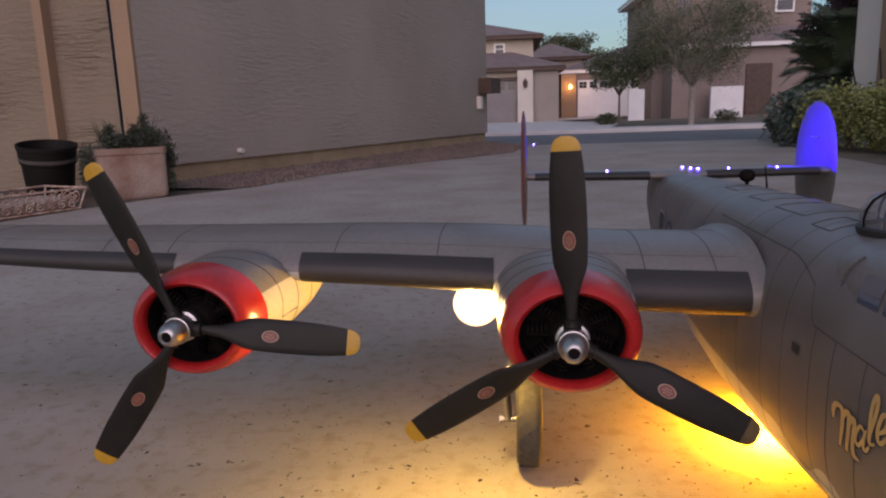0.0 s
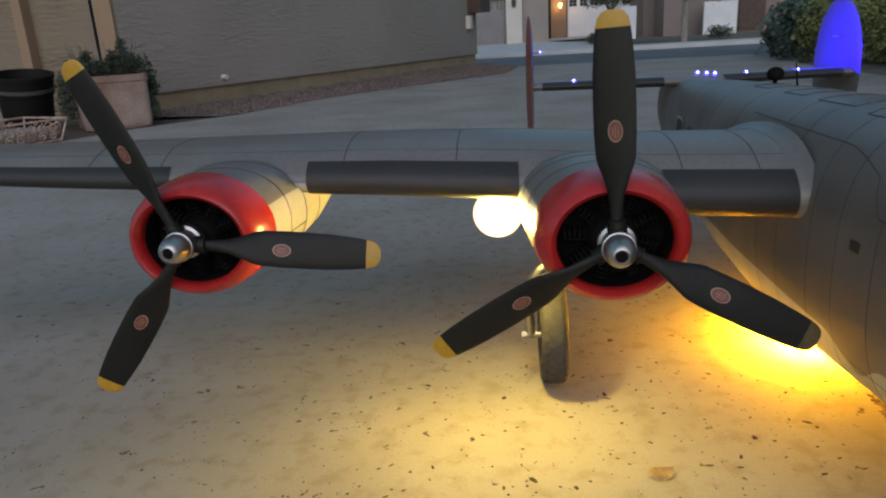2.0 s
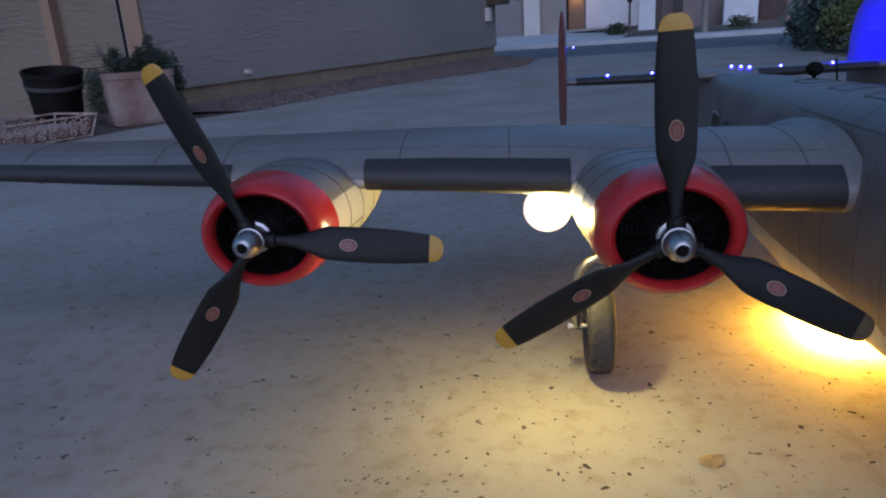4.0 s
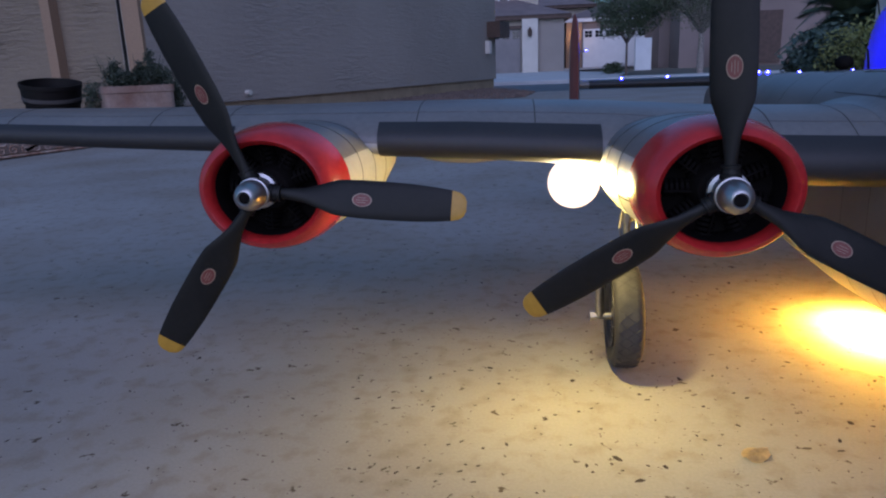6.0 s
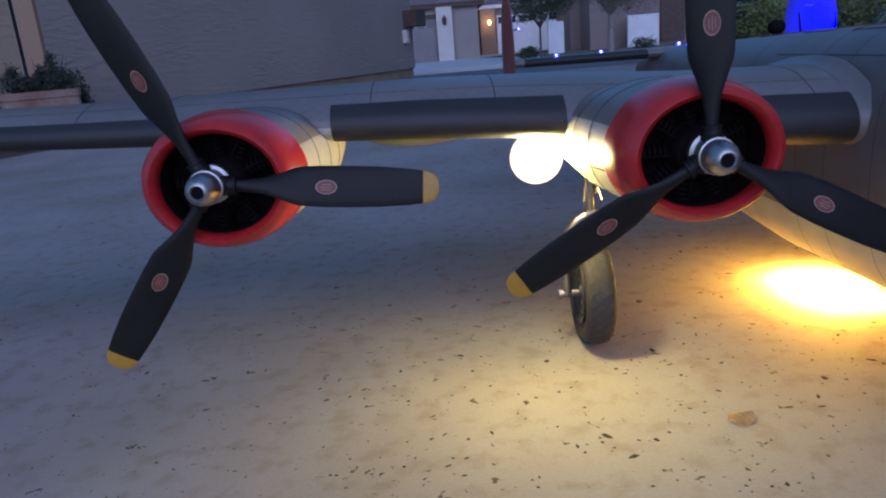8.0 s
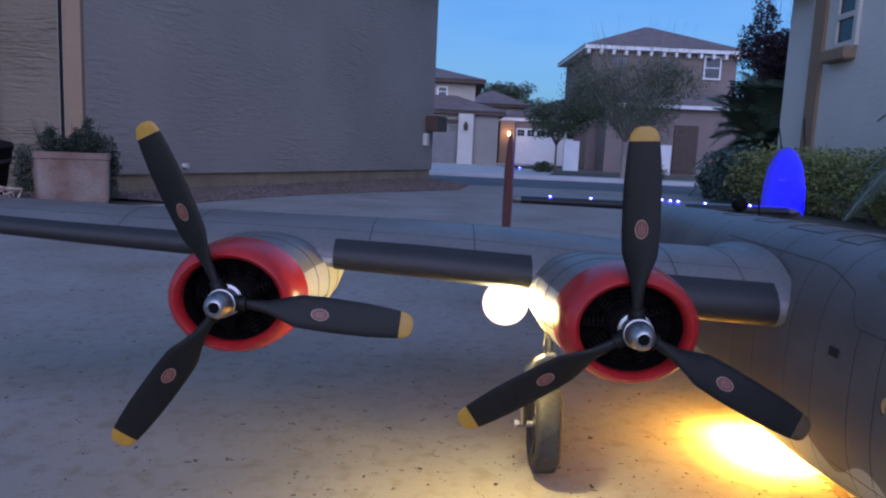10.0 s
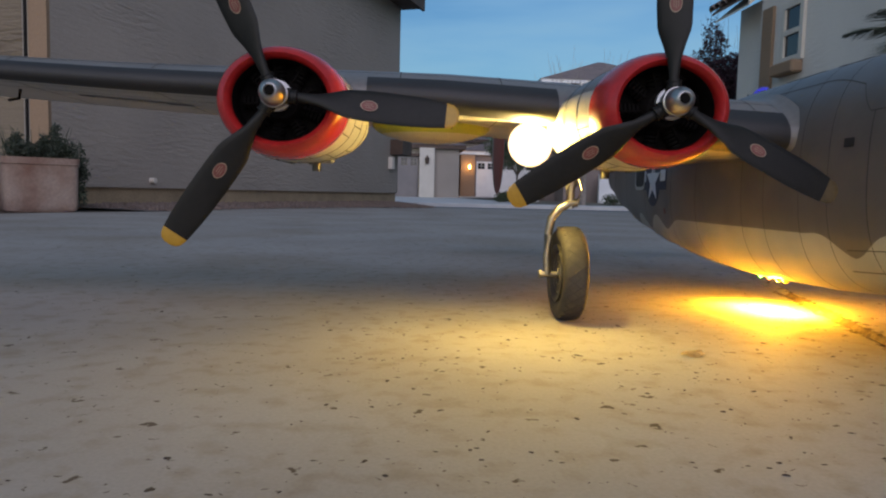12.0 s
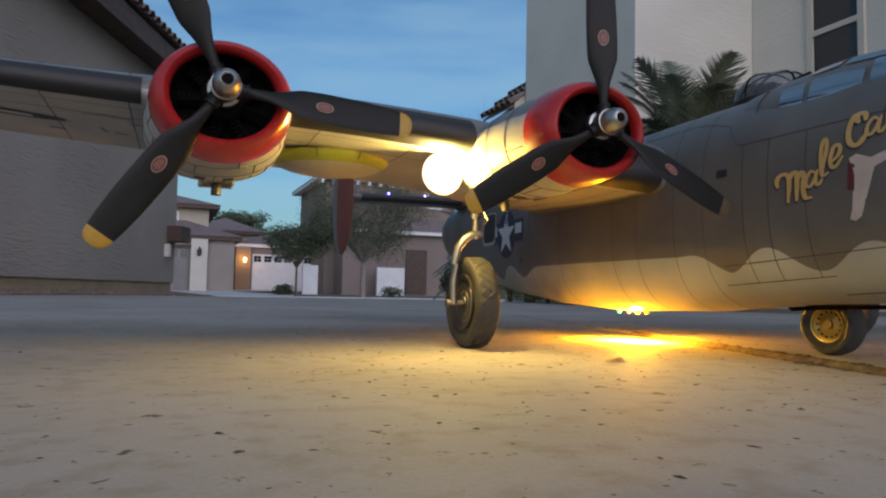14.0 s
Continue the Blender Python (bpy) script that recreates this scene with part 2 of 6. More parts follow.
OLIVE = mat("olive_drab_paint", (0.165, 0.150, 0.137), 0.42, 0, 0.12, 9, 140, 0.1, 0.001, 0.5)
GREY = mat("neutral_grey_paint", (0.42, 0.41, 0.38), 0.5, 0, 0.08, 9, 140, 0.1, 0.001, 0.35)
CAMO = camo_mat()
BOOT = mat("black_rubber_boot", (0.022, 0.020, 0.019), 0.58, 0, 0.1, 10, 200, 0.05, 0.001)
RED = mat("red_cowl_paint", (0.44, 0.020, 0.018), 0.27, 0, 0.12, 14, 160, 0.06, 0.001, 0.6)
BLACK = mat("black_propeller_paint", (0.0130, 0.0120, 0.0098), 0.50, 0, 0.15, 20, 200, 0.05, 0.001, 0.22)
YELLOW = mat("yellow_tip_paint", (0.42, 0.22, 0.018), 0.45, 0, 0.08, 40, 200, 0.05, 0.001)
DECAL_RED = mat("red_decal", (0.17, 0.042, 0.030), 0.5, 0, 0.1, 60, 300, 0)
DECAL_CREAM = mat("cream_decal", (0.30, 0.21, 0.14), 0.5, 0, 0.1, 60, 300, 0)
SILVER = mat("polished_metal", (0.46, 0.44, 0.42), 0.40, 1.0, 0.06, 40, 200, 0.05, 0.0005)
STEEL = mat("dull_metal", (0.38, 0.36, 0.33), 0.38, 1.0, 0.1, 40, 200, 0.08, 0.0005)
DARK_STEEL = mat("dark_steel", (0.115, 0.105, 0.095), 0.42, 0.8, 0.12, 40, 200, 0.08, 0.0005)
ENGINE = mat("engine_black", (0.009, 0.0075, 0.007), 0.75, 0.0, 0.2, 40, 200, 0.1, 0.001, 0.05)
LIME = mat("zinc_green_primer", (0.27, 0.31, 0.045), 0.5, 0, 0.08, 12, 150, 0.05, 0.001)
MARK_RED = mat("faded_red_line", (0.20, 0.085, 0.065), 0.7, 0, 0.2, 60, 300, 0)
TYRE = mat("tyre_rubber", (0.052, 0.047, 0.042), 0.75, 0, 0.2, 14, 120, 0.2, 0.001)
# dull tip tone: the shade on one inner blade, put into the colour
TIP_SHADED = mat("shaded_tip_paint", (0.105, 0.065, 0.022), 0.6, 0, 0.2, 40, 200, 0.05, 0.001)
RIM_YELLOW = mat("brass_rim", (0.52, 0.35, 0.11), 0.33, 0.75, 0.08, 20, 150, 0.05, 0.001)
LINE = mat("panel_line_ink", (0.066, 0.060, 0.054), 0.8, 0, 0.1, 30, 200, 0)
STAR_BLUE = mat("insignia_blue", (0.030, 0.032, 0.055), 0.55, 0, 0.1, 30, 200, 0)
STAR_WHITE = mat("insignia_white", (0.55, 0.55, 0.56), 0.55, 0, 0.06, 30, 200, 0)
LETTER = mat("lettering_cream", (0.62, 0.36, 0.13), 0.55, 0, 0.06, 30, 200, 0)
PALE = mat("pale_paint", (0.58, 0.46, 0.40), 0.55, 0, 0.06, 30, 200, 0)
MAROON = mat("maroon_paint", (0.13, 0.018, 0.02), 0.55, 0, 0.1, 30, 200, 0)
FIN_RED = mat("fin_red_brown_paint", (0.24, 0.055, 0.04), 0.55, 0, 0.1, 12, 150, 0.05, 0.001)
CLEAR = clear("clear_plastic", (0.16, 0.17, 0.19), 0.05, 0.38)
PANE = mat("canopy_pane", (0.06, 0.085, 0.125), 0.06, 0, 0.05, 10, 100, 0, spec=1.0)
PANE.node_tree.nodes["Principled BSDF"].inputs["IOR"].default_value = 2.3
LED_WHITE = glow("led_white", (1.0, 0.86, 0.55), 60)
# glow of an added ring, no real lamp part
LED_GLARE = glow("led_glare", (1.0, 0.80, 0.50), 1.3)
LED_AMBER = glow("led_amber", (1.0, 0.42, 0.02), 1.5)
LED_GREEN = glow("led_green", (0.03, 1.0, 0.15), 4.0)
LED_PINK = glow("led_pink", (1.0, 0.16, 0.22), 1.3)
LED_BLUE = glow("led_blue", (0.04, 0.04, 1.0), 5.0)
LED_CORE = glow("led_core", (0.75, 0.80, 1.0), 5.0)
PORCH = glow("porch_lamp_glass", (1.0, 0.62, 0.18), 14)
TERRACOTTA = mat("weathered_terracotta", (0.31, 0.25, 0.21), 0.9, 0, 0.15, 4, 60, 0.2, second=(0.17, 0.085, 0.058))
BIN = mat("dark_plastic", (0.009, 0.007, 0.006), 0.65, 0, 0.15, 5, 60, 0.1, 0.002, 0.2)
IRON_WHITE = mat("rusty_white_iron", (0.52, 0.42, 0.35), 0.7, 0, 0.2, 22, 90, 0.2, second=(0.28, 0.13, 0.08))
IRON_DARK = mat("black_iron", (0.02, 0.02, 0.022), 0.5, 0.3, 0.1, 20, 90, 0.1)
LEAF = mat("leaf_green", (0.085, 0.115, 0.055), 0.6, 0, 0.25, 3, 40, 0)
LEAF_HEDGE = mat("leaf_hedge", (0.24, 0.27, 0.085), 0.55, 0, 0.25, 3, 40, 0)
LEAF_GREY = mat("leaf_grey_green", (0.105, 0.125, 0.065), 0.65, 0, 0.2, 3, 40, 0)
LEAF_BLUE = mat("leaf_blue_green", (0.07, 0.12, 0.10), 0.6, 0, 0.2, 3, 40, 0)
LEAF_DARK = mat("leaf_dark", (0.042, 0.058, 0.034), 0.6, 0, 0.2, 3, 40, 0)
LEAF_PALM = mat("leaf_fan_palm", (0.085, 0.120, 0.065), 0.6, 0, 0.2, 3, 40, 0)
LEAF_PURPLE = mat("leaf_purple", (0.060, 0.022, 0.032), 0.6, 0, 0.25, 3, 40, 0)
PALM = mat("palm_leaf", (0.135, 0.155, 0.100), 0.5, 0, 0.2, 5, 40, 0)
BARK = mat("bark", (0.15, 0.115, 0.09), 0.9, 0, 0.2, 12, 60, 0.5, 0.01)
BARK_PALE = mat("pale_bark", (0.34, 0.29, 0.25), 0.9, 0, 0.2, 12, 60, 0.5, 0.01)
DIRT = mat("packed_dirt", (0.13, 0.10, 0.072), 0.95, 0, 0.25, 40, 250, 0.8, 0.003, second=(0.05, 0.033, 0.022))
ROCK = mat("dry_leaf_tan", (0.55, 0.41, 0.24), 0.85, 0, 0.15, 60, 300, 0.4, 0.001)
CRUMB = mat("dry_crumbs", (0.052, 0.036, 0.025), 0.9, 0, 0.25, 90, 400, 0.5, 0.001)
SEED = mat("dark_seed", (0.030, 0.018, 0.012), 0.8, 0, 0.2, 90, 400, 0.6, 0.001)


# ---------------------------------------------------------------- mesh helpers
def part(name, bm, material, parent=None, label="", smooth=False):
    """Links a bmesh as one mesh object, as a thing of its own or under a thing or a part."""
    me = bpy.data.meshes.new(name)
    bmesh.ops.recalc_face_normals(bm, faces=bm.faces)
    bm.to_mesh(me)
    bm.free()
    for k in (material if isinstance(material, (list, tuple)) else [material]):
        me.materials.append(k)
    if smooth:
        me.shade_smooth()
        me.set_sharp_from_angle(angle=radians(40))
    ob = new(name, me)
    ob.parent = parent
    if label:
        tagged(ob, label)
    return ob


def thing(name, m, label, category, group="", kind=""):
    ob = new(name)
    ob.matrix_world = m
    ob.empty_display_size = 0.05
    return tagged(ob, label, category, group, kind)


def box(bm, x0, y0, z0, x1, y1, z1, bevel=0.0, m=None):
    """A box between two corners, its edges bevelled."""
    r = bmesh.ops.create_cube(bm, size=1)
    vs = r["verts"]
    bmesh.ops.scale(bm, vec=(x1 - x0, y1 - y0, z1 - z0), verts=vs)
    bmesh.ops.translate(bm, vec=((x0 + x1) / 2, (y0 + y1) / 2, (z0 + z1) / 2), verts=vs)
    if bevel:
        es = list({e for v in vs for e in v.link_edges})
        r = bmesh.ops.bevel(bm, geom=es, offset=bevel, segments=1, affect="EDGES")
        vs = list({v for f in r["faces"] for v in f.verts} | {v for v in vs if v.is_valid})
    if m is not None:
        bmesh.ops.transform(bm, matrix=m, verts=vs)
    return vs


def loft(rings, cap=True, closed=True):
    """A skin over rings of equally many points."""
    bm = bmesh.new()
    vs = [[bm.verts.new(p) for p in ring] for ring in rings]
    n = len(rings[0])
    for a, b in zip(vs, vs[1:]):
        for i in range(n if closed else n - 1):
            j = (i + 1) % n
            bm.faces.new((a[i], a[j], b[j], b[i]))
    if cap:
        bm.faces.new(vs[0])
        bm.faces.new(vs[-1])
    return bm


def lathe(profile, steps=32, axis="Y", sx=1.0, sz=1.0, cap=True):
    """Turns (radius, along) points round the Y or the Z axis."""
    rings = []
    for r, a in profile:
        ring = []
        for i in range(steps):
            w = 2 * math.pi * i / steps
            c, s = math.cos(w) * r * sx, math.sin(w) * r * sz
            ring.append((c, a, s) if axis == "Y" else (c, s, a))
        rings.append(ring)
    return loft(rings, cap)


def tube(points, radius, steps=10, taper=1.0):
    """A round bar along points."""
    pts = [Vector(p) for p in points]
    rings = []
    for i, p in enumerate(pts):
        d = (pts[min(i + 1, len(pts) - 1)] - pts[max(i - 1, 0)]).normalized()
        q = d.to_track_quat("Z", "Y")
        r = radius * (1 + (taper - 1) * i / max(1, len(pts) - 1))
        rings.append([p + q @ Vector((math.cos(2 * math.pi * k / steps) * r, math.sin(2 * math.pi * k / steps) * r, 0)) for k in range(steps)])
    return loft(rings)


def join(target, other, m=None):
    """Adds the bmesh other to target."""
    me = bpy.data.meshes.new("join")
    other.to_mesh(me)
    other.free()
    if m is not None:
        me.transform(m)
    target.from_mesh(me)
    bpy.data.meshes.remove(me)
    return target


def lerp_table(table, v):
    for a, b in zip(table, table[1:]):
        if v <= b[0]:
            k = max(0.0, min(1.0, (v - a[0]) / (b[0] - a[0])))
            k = k * k * (3 - 2 * k) * 0.35 + k * 0.65
            return [p + (q - p) * k for p, q in zip(a[1:], b[1:])]
    return list(table[-1][1:])
# ---------------------------------------------------------------- setting: ground and street
def ground_z(y):
    """The driveway is level, then falls to the street; the far side rises a little."""
    if y < 9:
        return 0.0
    if y < 23.6:
        return -0.0167 * (y - 9)
    return -0.244 + 0.012 * (y - 23.6)


def sheet(name, outline_rows, material, label, lift=0.0):
    """A strip of ground: rows of (y, x from, x to), each on the ground's height."""
    bm = bmesh.new()
    rows = []
    for y, xa, xb in outline_rows:
        n = 12
        rows.append([bm.verts.new((xa + (xb - xa) * i / n, y, ground_z(y) + lift)) for i in range(n + 1)])
    for a, b in zip(rows, rows[1:]):
        for i in range(len(a) - 1):
            bm.faces.new((a[i], a[i + 1], b[i + 1], b[i]))
    return tagged(part(name, bm, material), label, name, kind="structure")


sheet("ground", [(-400, -600, 600), (-40, -600, 600), (0, -600, 600), (9, -600, 600), (16, -600, 600), (23.6, -600, 600), (45, -600, 600), (120, -600, 600), (1500, -1500, 1500)],
      LAWN, "dry brown earth round the houses and the street", -0.02)
sheet("driveway", [(-6, -7, 6.0), (0, -7, 5.0), (3, -7, 3.6), (4.18, -7, 3.58), (4.2, -2.36, 3.58), (4.94, -2.13, 3.57), (5.55, -1.84, 3.56), (6.1, -1.42, 3.55), (7.3, -1.06, 3.66), (8.7, -0.14, 3.8), (10.1, 0.68, 4.35), (12.9, 0.96, 5.3)],
      CONCRETE, "pale stained concrete driveway with dark specks and pits")
SLAB = 0.0075
bm = bmesh.new()
rows = []
for y, xb in ((-6, 6.0), (0, 5.0), (1.2, 4.4), (2.4, 3.9), (3.0, 3.6), (3.6, 3.58), (4.2, 3.57)):
    xa = 0.90 + 0.275 * (y - 1.33)
    # the step dies out towards the street
    z = SLAB * min(1.0, (3.9 - y) / 1.5)
    rows.append([bm.verts.new(p) for p in [(xa, y, z - SLAB - 0.01), (xa, y, z - SLAB * 0.85), (xa + 0.014, y, z)] + [(xa + 0.014 + (xb - xa) * k / 8, y, z) for k in range(1, 9)] + [(xb + 0.02, y, z - SLAB - 0.01)]])
for a, c in zip(rows, rows[1:]):
    for i in range(len(a) - 1):
        bm.faces.new((a[i], a[i + 1], c[i + 1], c[i]))
tagged(part("driveway", bm, CONCRETE), "next slab of the concrete driveway, a hair higher", "driveway", kind="structure")
sheet("soil_bed", [(4.2, -7.2, -2.355), (4.94, -7.2, -2.125), (5.55, -7.2, -1.835), (6.1, -7.2, -1.415), (6.4, -7.2, -1.33)], DIRT, "dark bare soil strip at the foot of the house", -0.004)
sheet("road", [(12.9, -60, 60), (18, -60, 60), (23.4, -60, 60)], ASPHALT, "dark grey asphalt street at the driveway's end", -0.012)
bm = bmesh.new()
box(bm, -60, 12.75, -0.20, 0.45, 12.95, -0.045, 0.02)
box(bm, 5.3, 12.75, -0.20, 60, 12.95, -0.045, 0.02)
tagged(part("kerb", bm, SIDEWALK), "pale concrete kerb along the street", "kerb", kind="structure")
bm = bmesh.new()
box(bm, -60, 23.4, -0.45, 60, 23.6, -0.13, 0.02)
tagged(part("kerb", bm, SIDEWALK), "pale concrete kerb on the street's far side", "kerb", kind="structure")
sheet("pavement", [(23.6, -60, 60), (25.2, -60, 60)], SIDEWALK, "pale concrete pavement across the street", 0.10)
sheet("far_driveway", [(25.2, -3.5, 4.2), (30, -1.8, 5.5), (36, -1.2, 3.4), (42, 3.2, 8.8)], SIDEWALK, "pale concrete driveway of the houses across the street", 0.06)

# gravel bed at the foot of the house
edge = ((-2.36, 4.2), (-2.13, 4.94), (-1.84, 5.55), (-1.42, 6.1), (-1.02, 7.3), (-0.1, 8.7), (0.72, 10.1), (1.0, 12.7))


def bed_lo(y):
    return -2.34 + 0.378 * (y - 6.2)


def bed_hi(y):
    for (xa, ya), (xb, yb) in zip(edge, edge[1:]):
        if y <= yb:
            return xa + (xb - xa) * (y - ya) / (yb - ya)
    return edge[-1][0]


def bed_z(x, y):
    """Level along the wall, falling to the driveway's edge."""
    k = max(0.0, min(1.0, (x - bed_lo(y)) / (bed_hi(y) - bed_lo(y))))
    return 0.028 + (ground_z(y) + 0.004 - 0.028) * k ** 1.5


rows = []
for i in range(15):
    y = 6.0 + 7.1 * i / 14
    rows.append([(bed_lo(y) + (bed_hi(y) - bed_lo(y)) * k / 6, y, bed_z(bed_lo(y) + (bed_hi(y) - bed_lo(y)) * k / 6, y)) for k in range(7)])
bm = loft(rows, cap=False, closed=False)
tagged(part("gravel_bed", bm, GRAVEL), "reddish brown gravel bed along the house wall", "gravel", kind="structure")
rng = random.Random(4)
bm = bmesh.new()
for i in range(2600):
    k = rng.random()
    y = 6.1 + 6.4 * k ** 1.2
    x = bed_lo(y) + 0.04 + (bed_hi(y) - bed_lo(y) - 0.04) * rng.random()
    s = rng.uniform(0.010, 0.026)
    q = Euler((rng.random() * 6, rng.random() * 6, rng.random() * 6)).to_matrix().to_4x4()
    m = Matrix.Translation((x, y, bed_z(x, y) + 0.003)) @ q @ Matrix.Diagonal((s, s * rng.uniform(0.6, 1), s * 0.6, 1))
    v = [bm.verts.new(m @ Vector(p)) for p in ((1, 0, 0), (-1, 0, 0), (0, 1, 0), (0, -1, 0), (0, 0, 1), (0, 0, -1))]
    for a, b, c in ((0, 2, 4), (2, 1, 4), (1, 3, 4), (3, 0, 4), (2, 0, 5), (1, 2, 5), (3, 1, 5), (0, 3, 5)):
        bm.faces.new((v[a], v[b], v[c]))
tagged(part("gravel", bm, GRAVEL), "loose reddish brown gravel stones", "gravel", kind="stuff")

# seam in the concrete under the aircraft, with dirt in it
bm = bmesh.new()
a, d, w = Vector((0.90, 1.33, 0.001)), Vector((0.275, 1, 0)).normalized(), 0.004
n = Vector((d.y, -d.x, 0))
p0, p1 = a - d * 4, a + d * 0.75
bm.faces.new([bm.verts.new(p) for p in (p0 - n * w, p0 + n * w, p1 + n * w, p1 - n * w)])
tagged(part("control_joint", bm, LINE), "dark dirt-filled joint in the concrete", "joint", kind="structure")

rng = random.Random(12)
rows = []
for i in range(270):
    c = Vector((0.90, 1.33, 0)) + d * (-1.2 + 3.0 * i / 419)
    k = max(0.12, noise.noise((i * 0.09, 0, 0)) + 0.5 * noise.noise((i * 0.5, 5, 0)) + 0.14)
    rows.append([c - n * (0.002 + 0.016 * k) + Vector((0, 0, -0.0004 + 0.001 * min(1, 9 * k))), c - n * (0.0015 + 0.005 * k) + Vector((0, 0, -0.0004 + 0.009 * k)), c + n * 0.003 + Vector((0, 0, SLAB - 0.002 + 0.003 * k)), c + n * (0.006 + 0.008 * k) + Vector((0, 0, SLAB - 0.001 + 0.0016 * min(1, 9 * k)))])
tagged(part("joint_dirt", loft(rows, cap=False, closed=False), DIRT), "dark dirt packed in the driveway joint", "dirt", kind="structure")

# ---------------------------------------------------------------- the model aircraft
plane = thing("model_aircraft", PLANE, "weathered olive four-engined model bomber with lit lamps on the driveway", "model aircraft")

FUS = [(-0.50, 0.020, 0.21, 0.27), (-0.485, 0.055, 0.165, 0.315), (-0.44, 0.085, 0.12, 0.345), (-0.36, 0.105, 0.095, 0.355), (-0.25, 0.114, 0.087, 0.365), (-0.12, 0.116, 0.083, 0.380),
       (0.0, 0.117, 0.079, 0.384), (0.2, 0.116, 0.063, 0.384), (0.42, 0.115, 0.058, 0.381), (0.6, 0.108, 0.065, 0.376), (0.8, 0.094, 0.083, 0.370), (1.0, 0.076, 0.112, 0.362),
       (1.2, 0.055, 0.155, 0.352), (1.36, 0.034, 0.205, 0.338), (1.44, 0.012, 0.25, 0.315)]


def fus_ring(v, grow=0.0, n=48):
    hw, zb, zt = lerp_table(FUS, v)
    zc, hz, e = (zb + zt) / 2, (zt - zb) / 2 + grow, 2 / 2.7
    out = []
    for i in range(n):
        w = 2 * math.pi * i / n
        c, s = math.cos(w), math.sin(w)
        out.append((math.copysign(abs(c) ** e, c) * (hw + grow), v, zc + math.copysign(abs(s) ** e, s) * hz))
    return out


def fus_side(v, z, grow=0.0):
    """The half width of the body at a place along it and a height."""
    hw, zb, zt = lerp_table(FUS, v)
    k = min(0.98, abs((z - (zb + zt) / 2) / ((zt - zb) / 2)))
    return (hw + grow) * (1 - k ** 2.7) ** (1 / 2.7)


def on_side(bm, v0, z0, slope=0.0, grow=0.0008):
    """Lays a flat drawing (x forward along the body, y up) on the body's side."""
    c, s = math.cos(slope), math.sin(slope)
    for p in bm.verts:
        a, b = p.co.x * c - p.co.y * s, p.co.x * s + p.co.y * c
        v, z = v0 - a, z0 + b
        p.co = Vector((-fus_side(v, z, grow + p.co.z), v, z))
    return bm


def grid_quad(x0, y0, x1, y1, nx=6, ny=4):
    bm = bmesh.new()
    vs = [[bm.verts.new((x0 + (x1 - x0) * i / nx, y0 + (y1 - y0) * j / ny, 0)) for i in range(nx + 1)] for j in range(ny + 1)]
    for j in range(ny):
        for i in range(nx):
            bm.faces.new((vs[j][i], vs[j][i + 1], vs[j + 1][i + 1], vs[j + 1][i]))
    return bm


fuselage = part("fuselage", loft([fus_ring(-0.5 + 1.94 * i / 96) for i in range(97)]), CAMO, plane, "olive body over a grey belly with a wavy edge", True)
bm = bmesh.new()
for v in (-0.33, -0.21, 0.100, 0.165, 0.26, 0.33, 0.52, 0.66, 0.86, 1.06, 1.22):
    join(bm, loft([fus_ring(v - 0.0005, 0.0003), fus_ring(v, 0.0005), fus_ring(v + 0.0005, 0.0003)], cap=False))
for side in (-1, 1):
    for path in ([(-0.40 + 0.47 * k / 24, 0.136 - 0.06 * (-0.38 + 0.47 * k / 24)) for k in range(25)],
                 [(-0.10 + 0.18 * k / 12, 0.109 - 0.06 * (-0.09 + 0.18 * k / 12)) for k in range(13)],
                 [(-0.27 + 0.18 * k / 12, 0.092 - 0.06 * (-0.18 + 0.18 * k / 12)) for k in range(13)],
                 [(-0.40 + 0.43 * k / 24, 0.297) for k in range(25)] + [(0.03 + 0.03 * k / 5, 0.297 + 0.035 * (k / 5) ** 1.3) for k in range(1, 6)] + [(0.06 + 0.10 * k / 8, 0.332 + 0.018 * math.sin(1.57 * k / 8)) for k in range(1, 9)] + [(0.16 + 0.3 * k / 12, 0.350) for k in range(1, 13)]):
        a = [[(side * fus_side(v, z + d, g), v, z + d) for d, g in ((-0.0006, 0.0003), (0, 0.0006), (0.0006, 0.0003))] for v, z in path]
        join(bm, loft(a, cap=False, closed=False))
    for v in (0.022, -0.022, -0.080):
        a = [[(side * fus_side(v + d, z, g), v + d, z) for d, g in ((-0.0006, 0.0003), (0, 0.0006), (0.0006, 0.0003))] for z in [0.109 - 0.06 * v + (0.188 + 0.06 * v) * k / 24 for k in range(25)]]
        join(bm, loft(a, cap=False, closed=False))
tagged(part("panel_seam", bm, LINE, fuselage, "thin dark panel lines"), kind="stuff")

# hatch outlines on the back
bm = bmesh.new()
for ua, va, ub, vb in ((-0.045, 0.24, 0.045, 0.34), (-0.040, 0.40, 0.030, 0.47), (-0.030, 0.56, 0.040, 0.63), (-0.055, 0.14, -0.015, 0.19)):
    ring = []
    for (u0, v0), (u1, v1) in (((ua, va), (ub, va)), ((ub, va), (ub, vb)), ((ub, vb), (ua, vb)), ((ua, vb), (ua, va))):
        for k in range(6):
            u, v = u0 + (u1 - u0) * k / 6, v0 + (v1 - v0) * k / 6
            hw, zb, zt = lerp_table(FUS, v)
            ring.append((u, v, (zb + zt) / 2 + (zt - zb) / 2 * (1 - (abs(u) / hw) ** 2.7) ** (1 / 2.7) + 0.0002))
    join(bm, tube(ring + ring[:2], 0.0006, 5))
tagged(part("hatch_outline", bm, LINE, fuselage, "thin dark hatch outlines on the back"), kind="stuff")

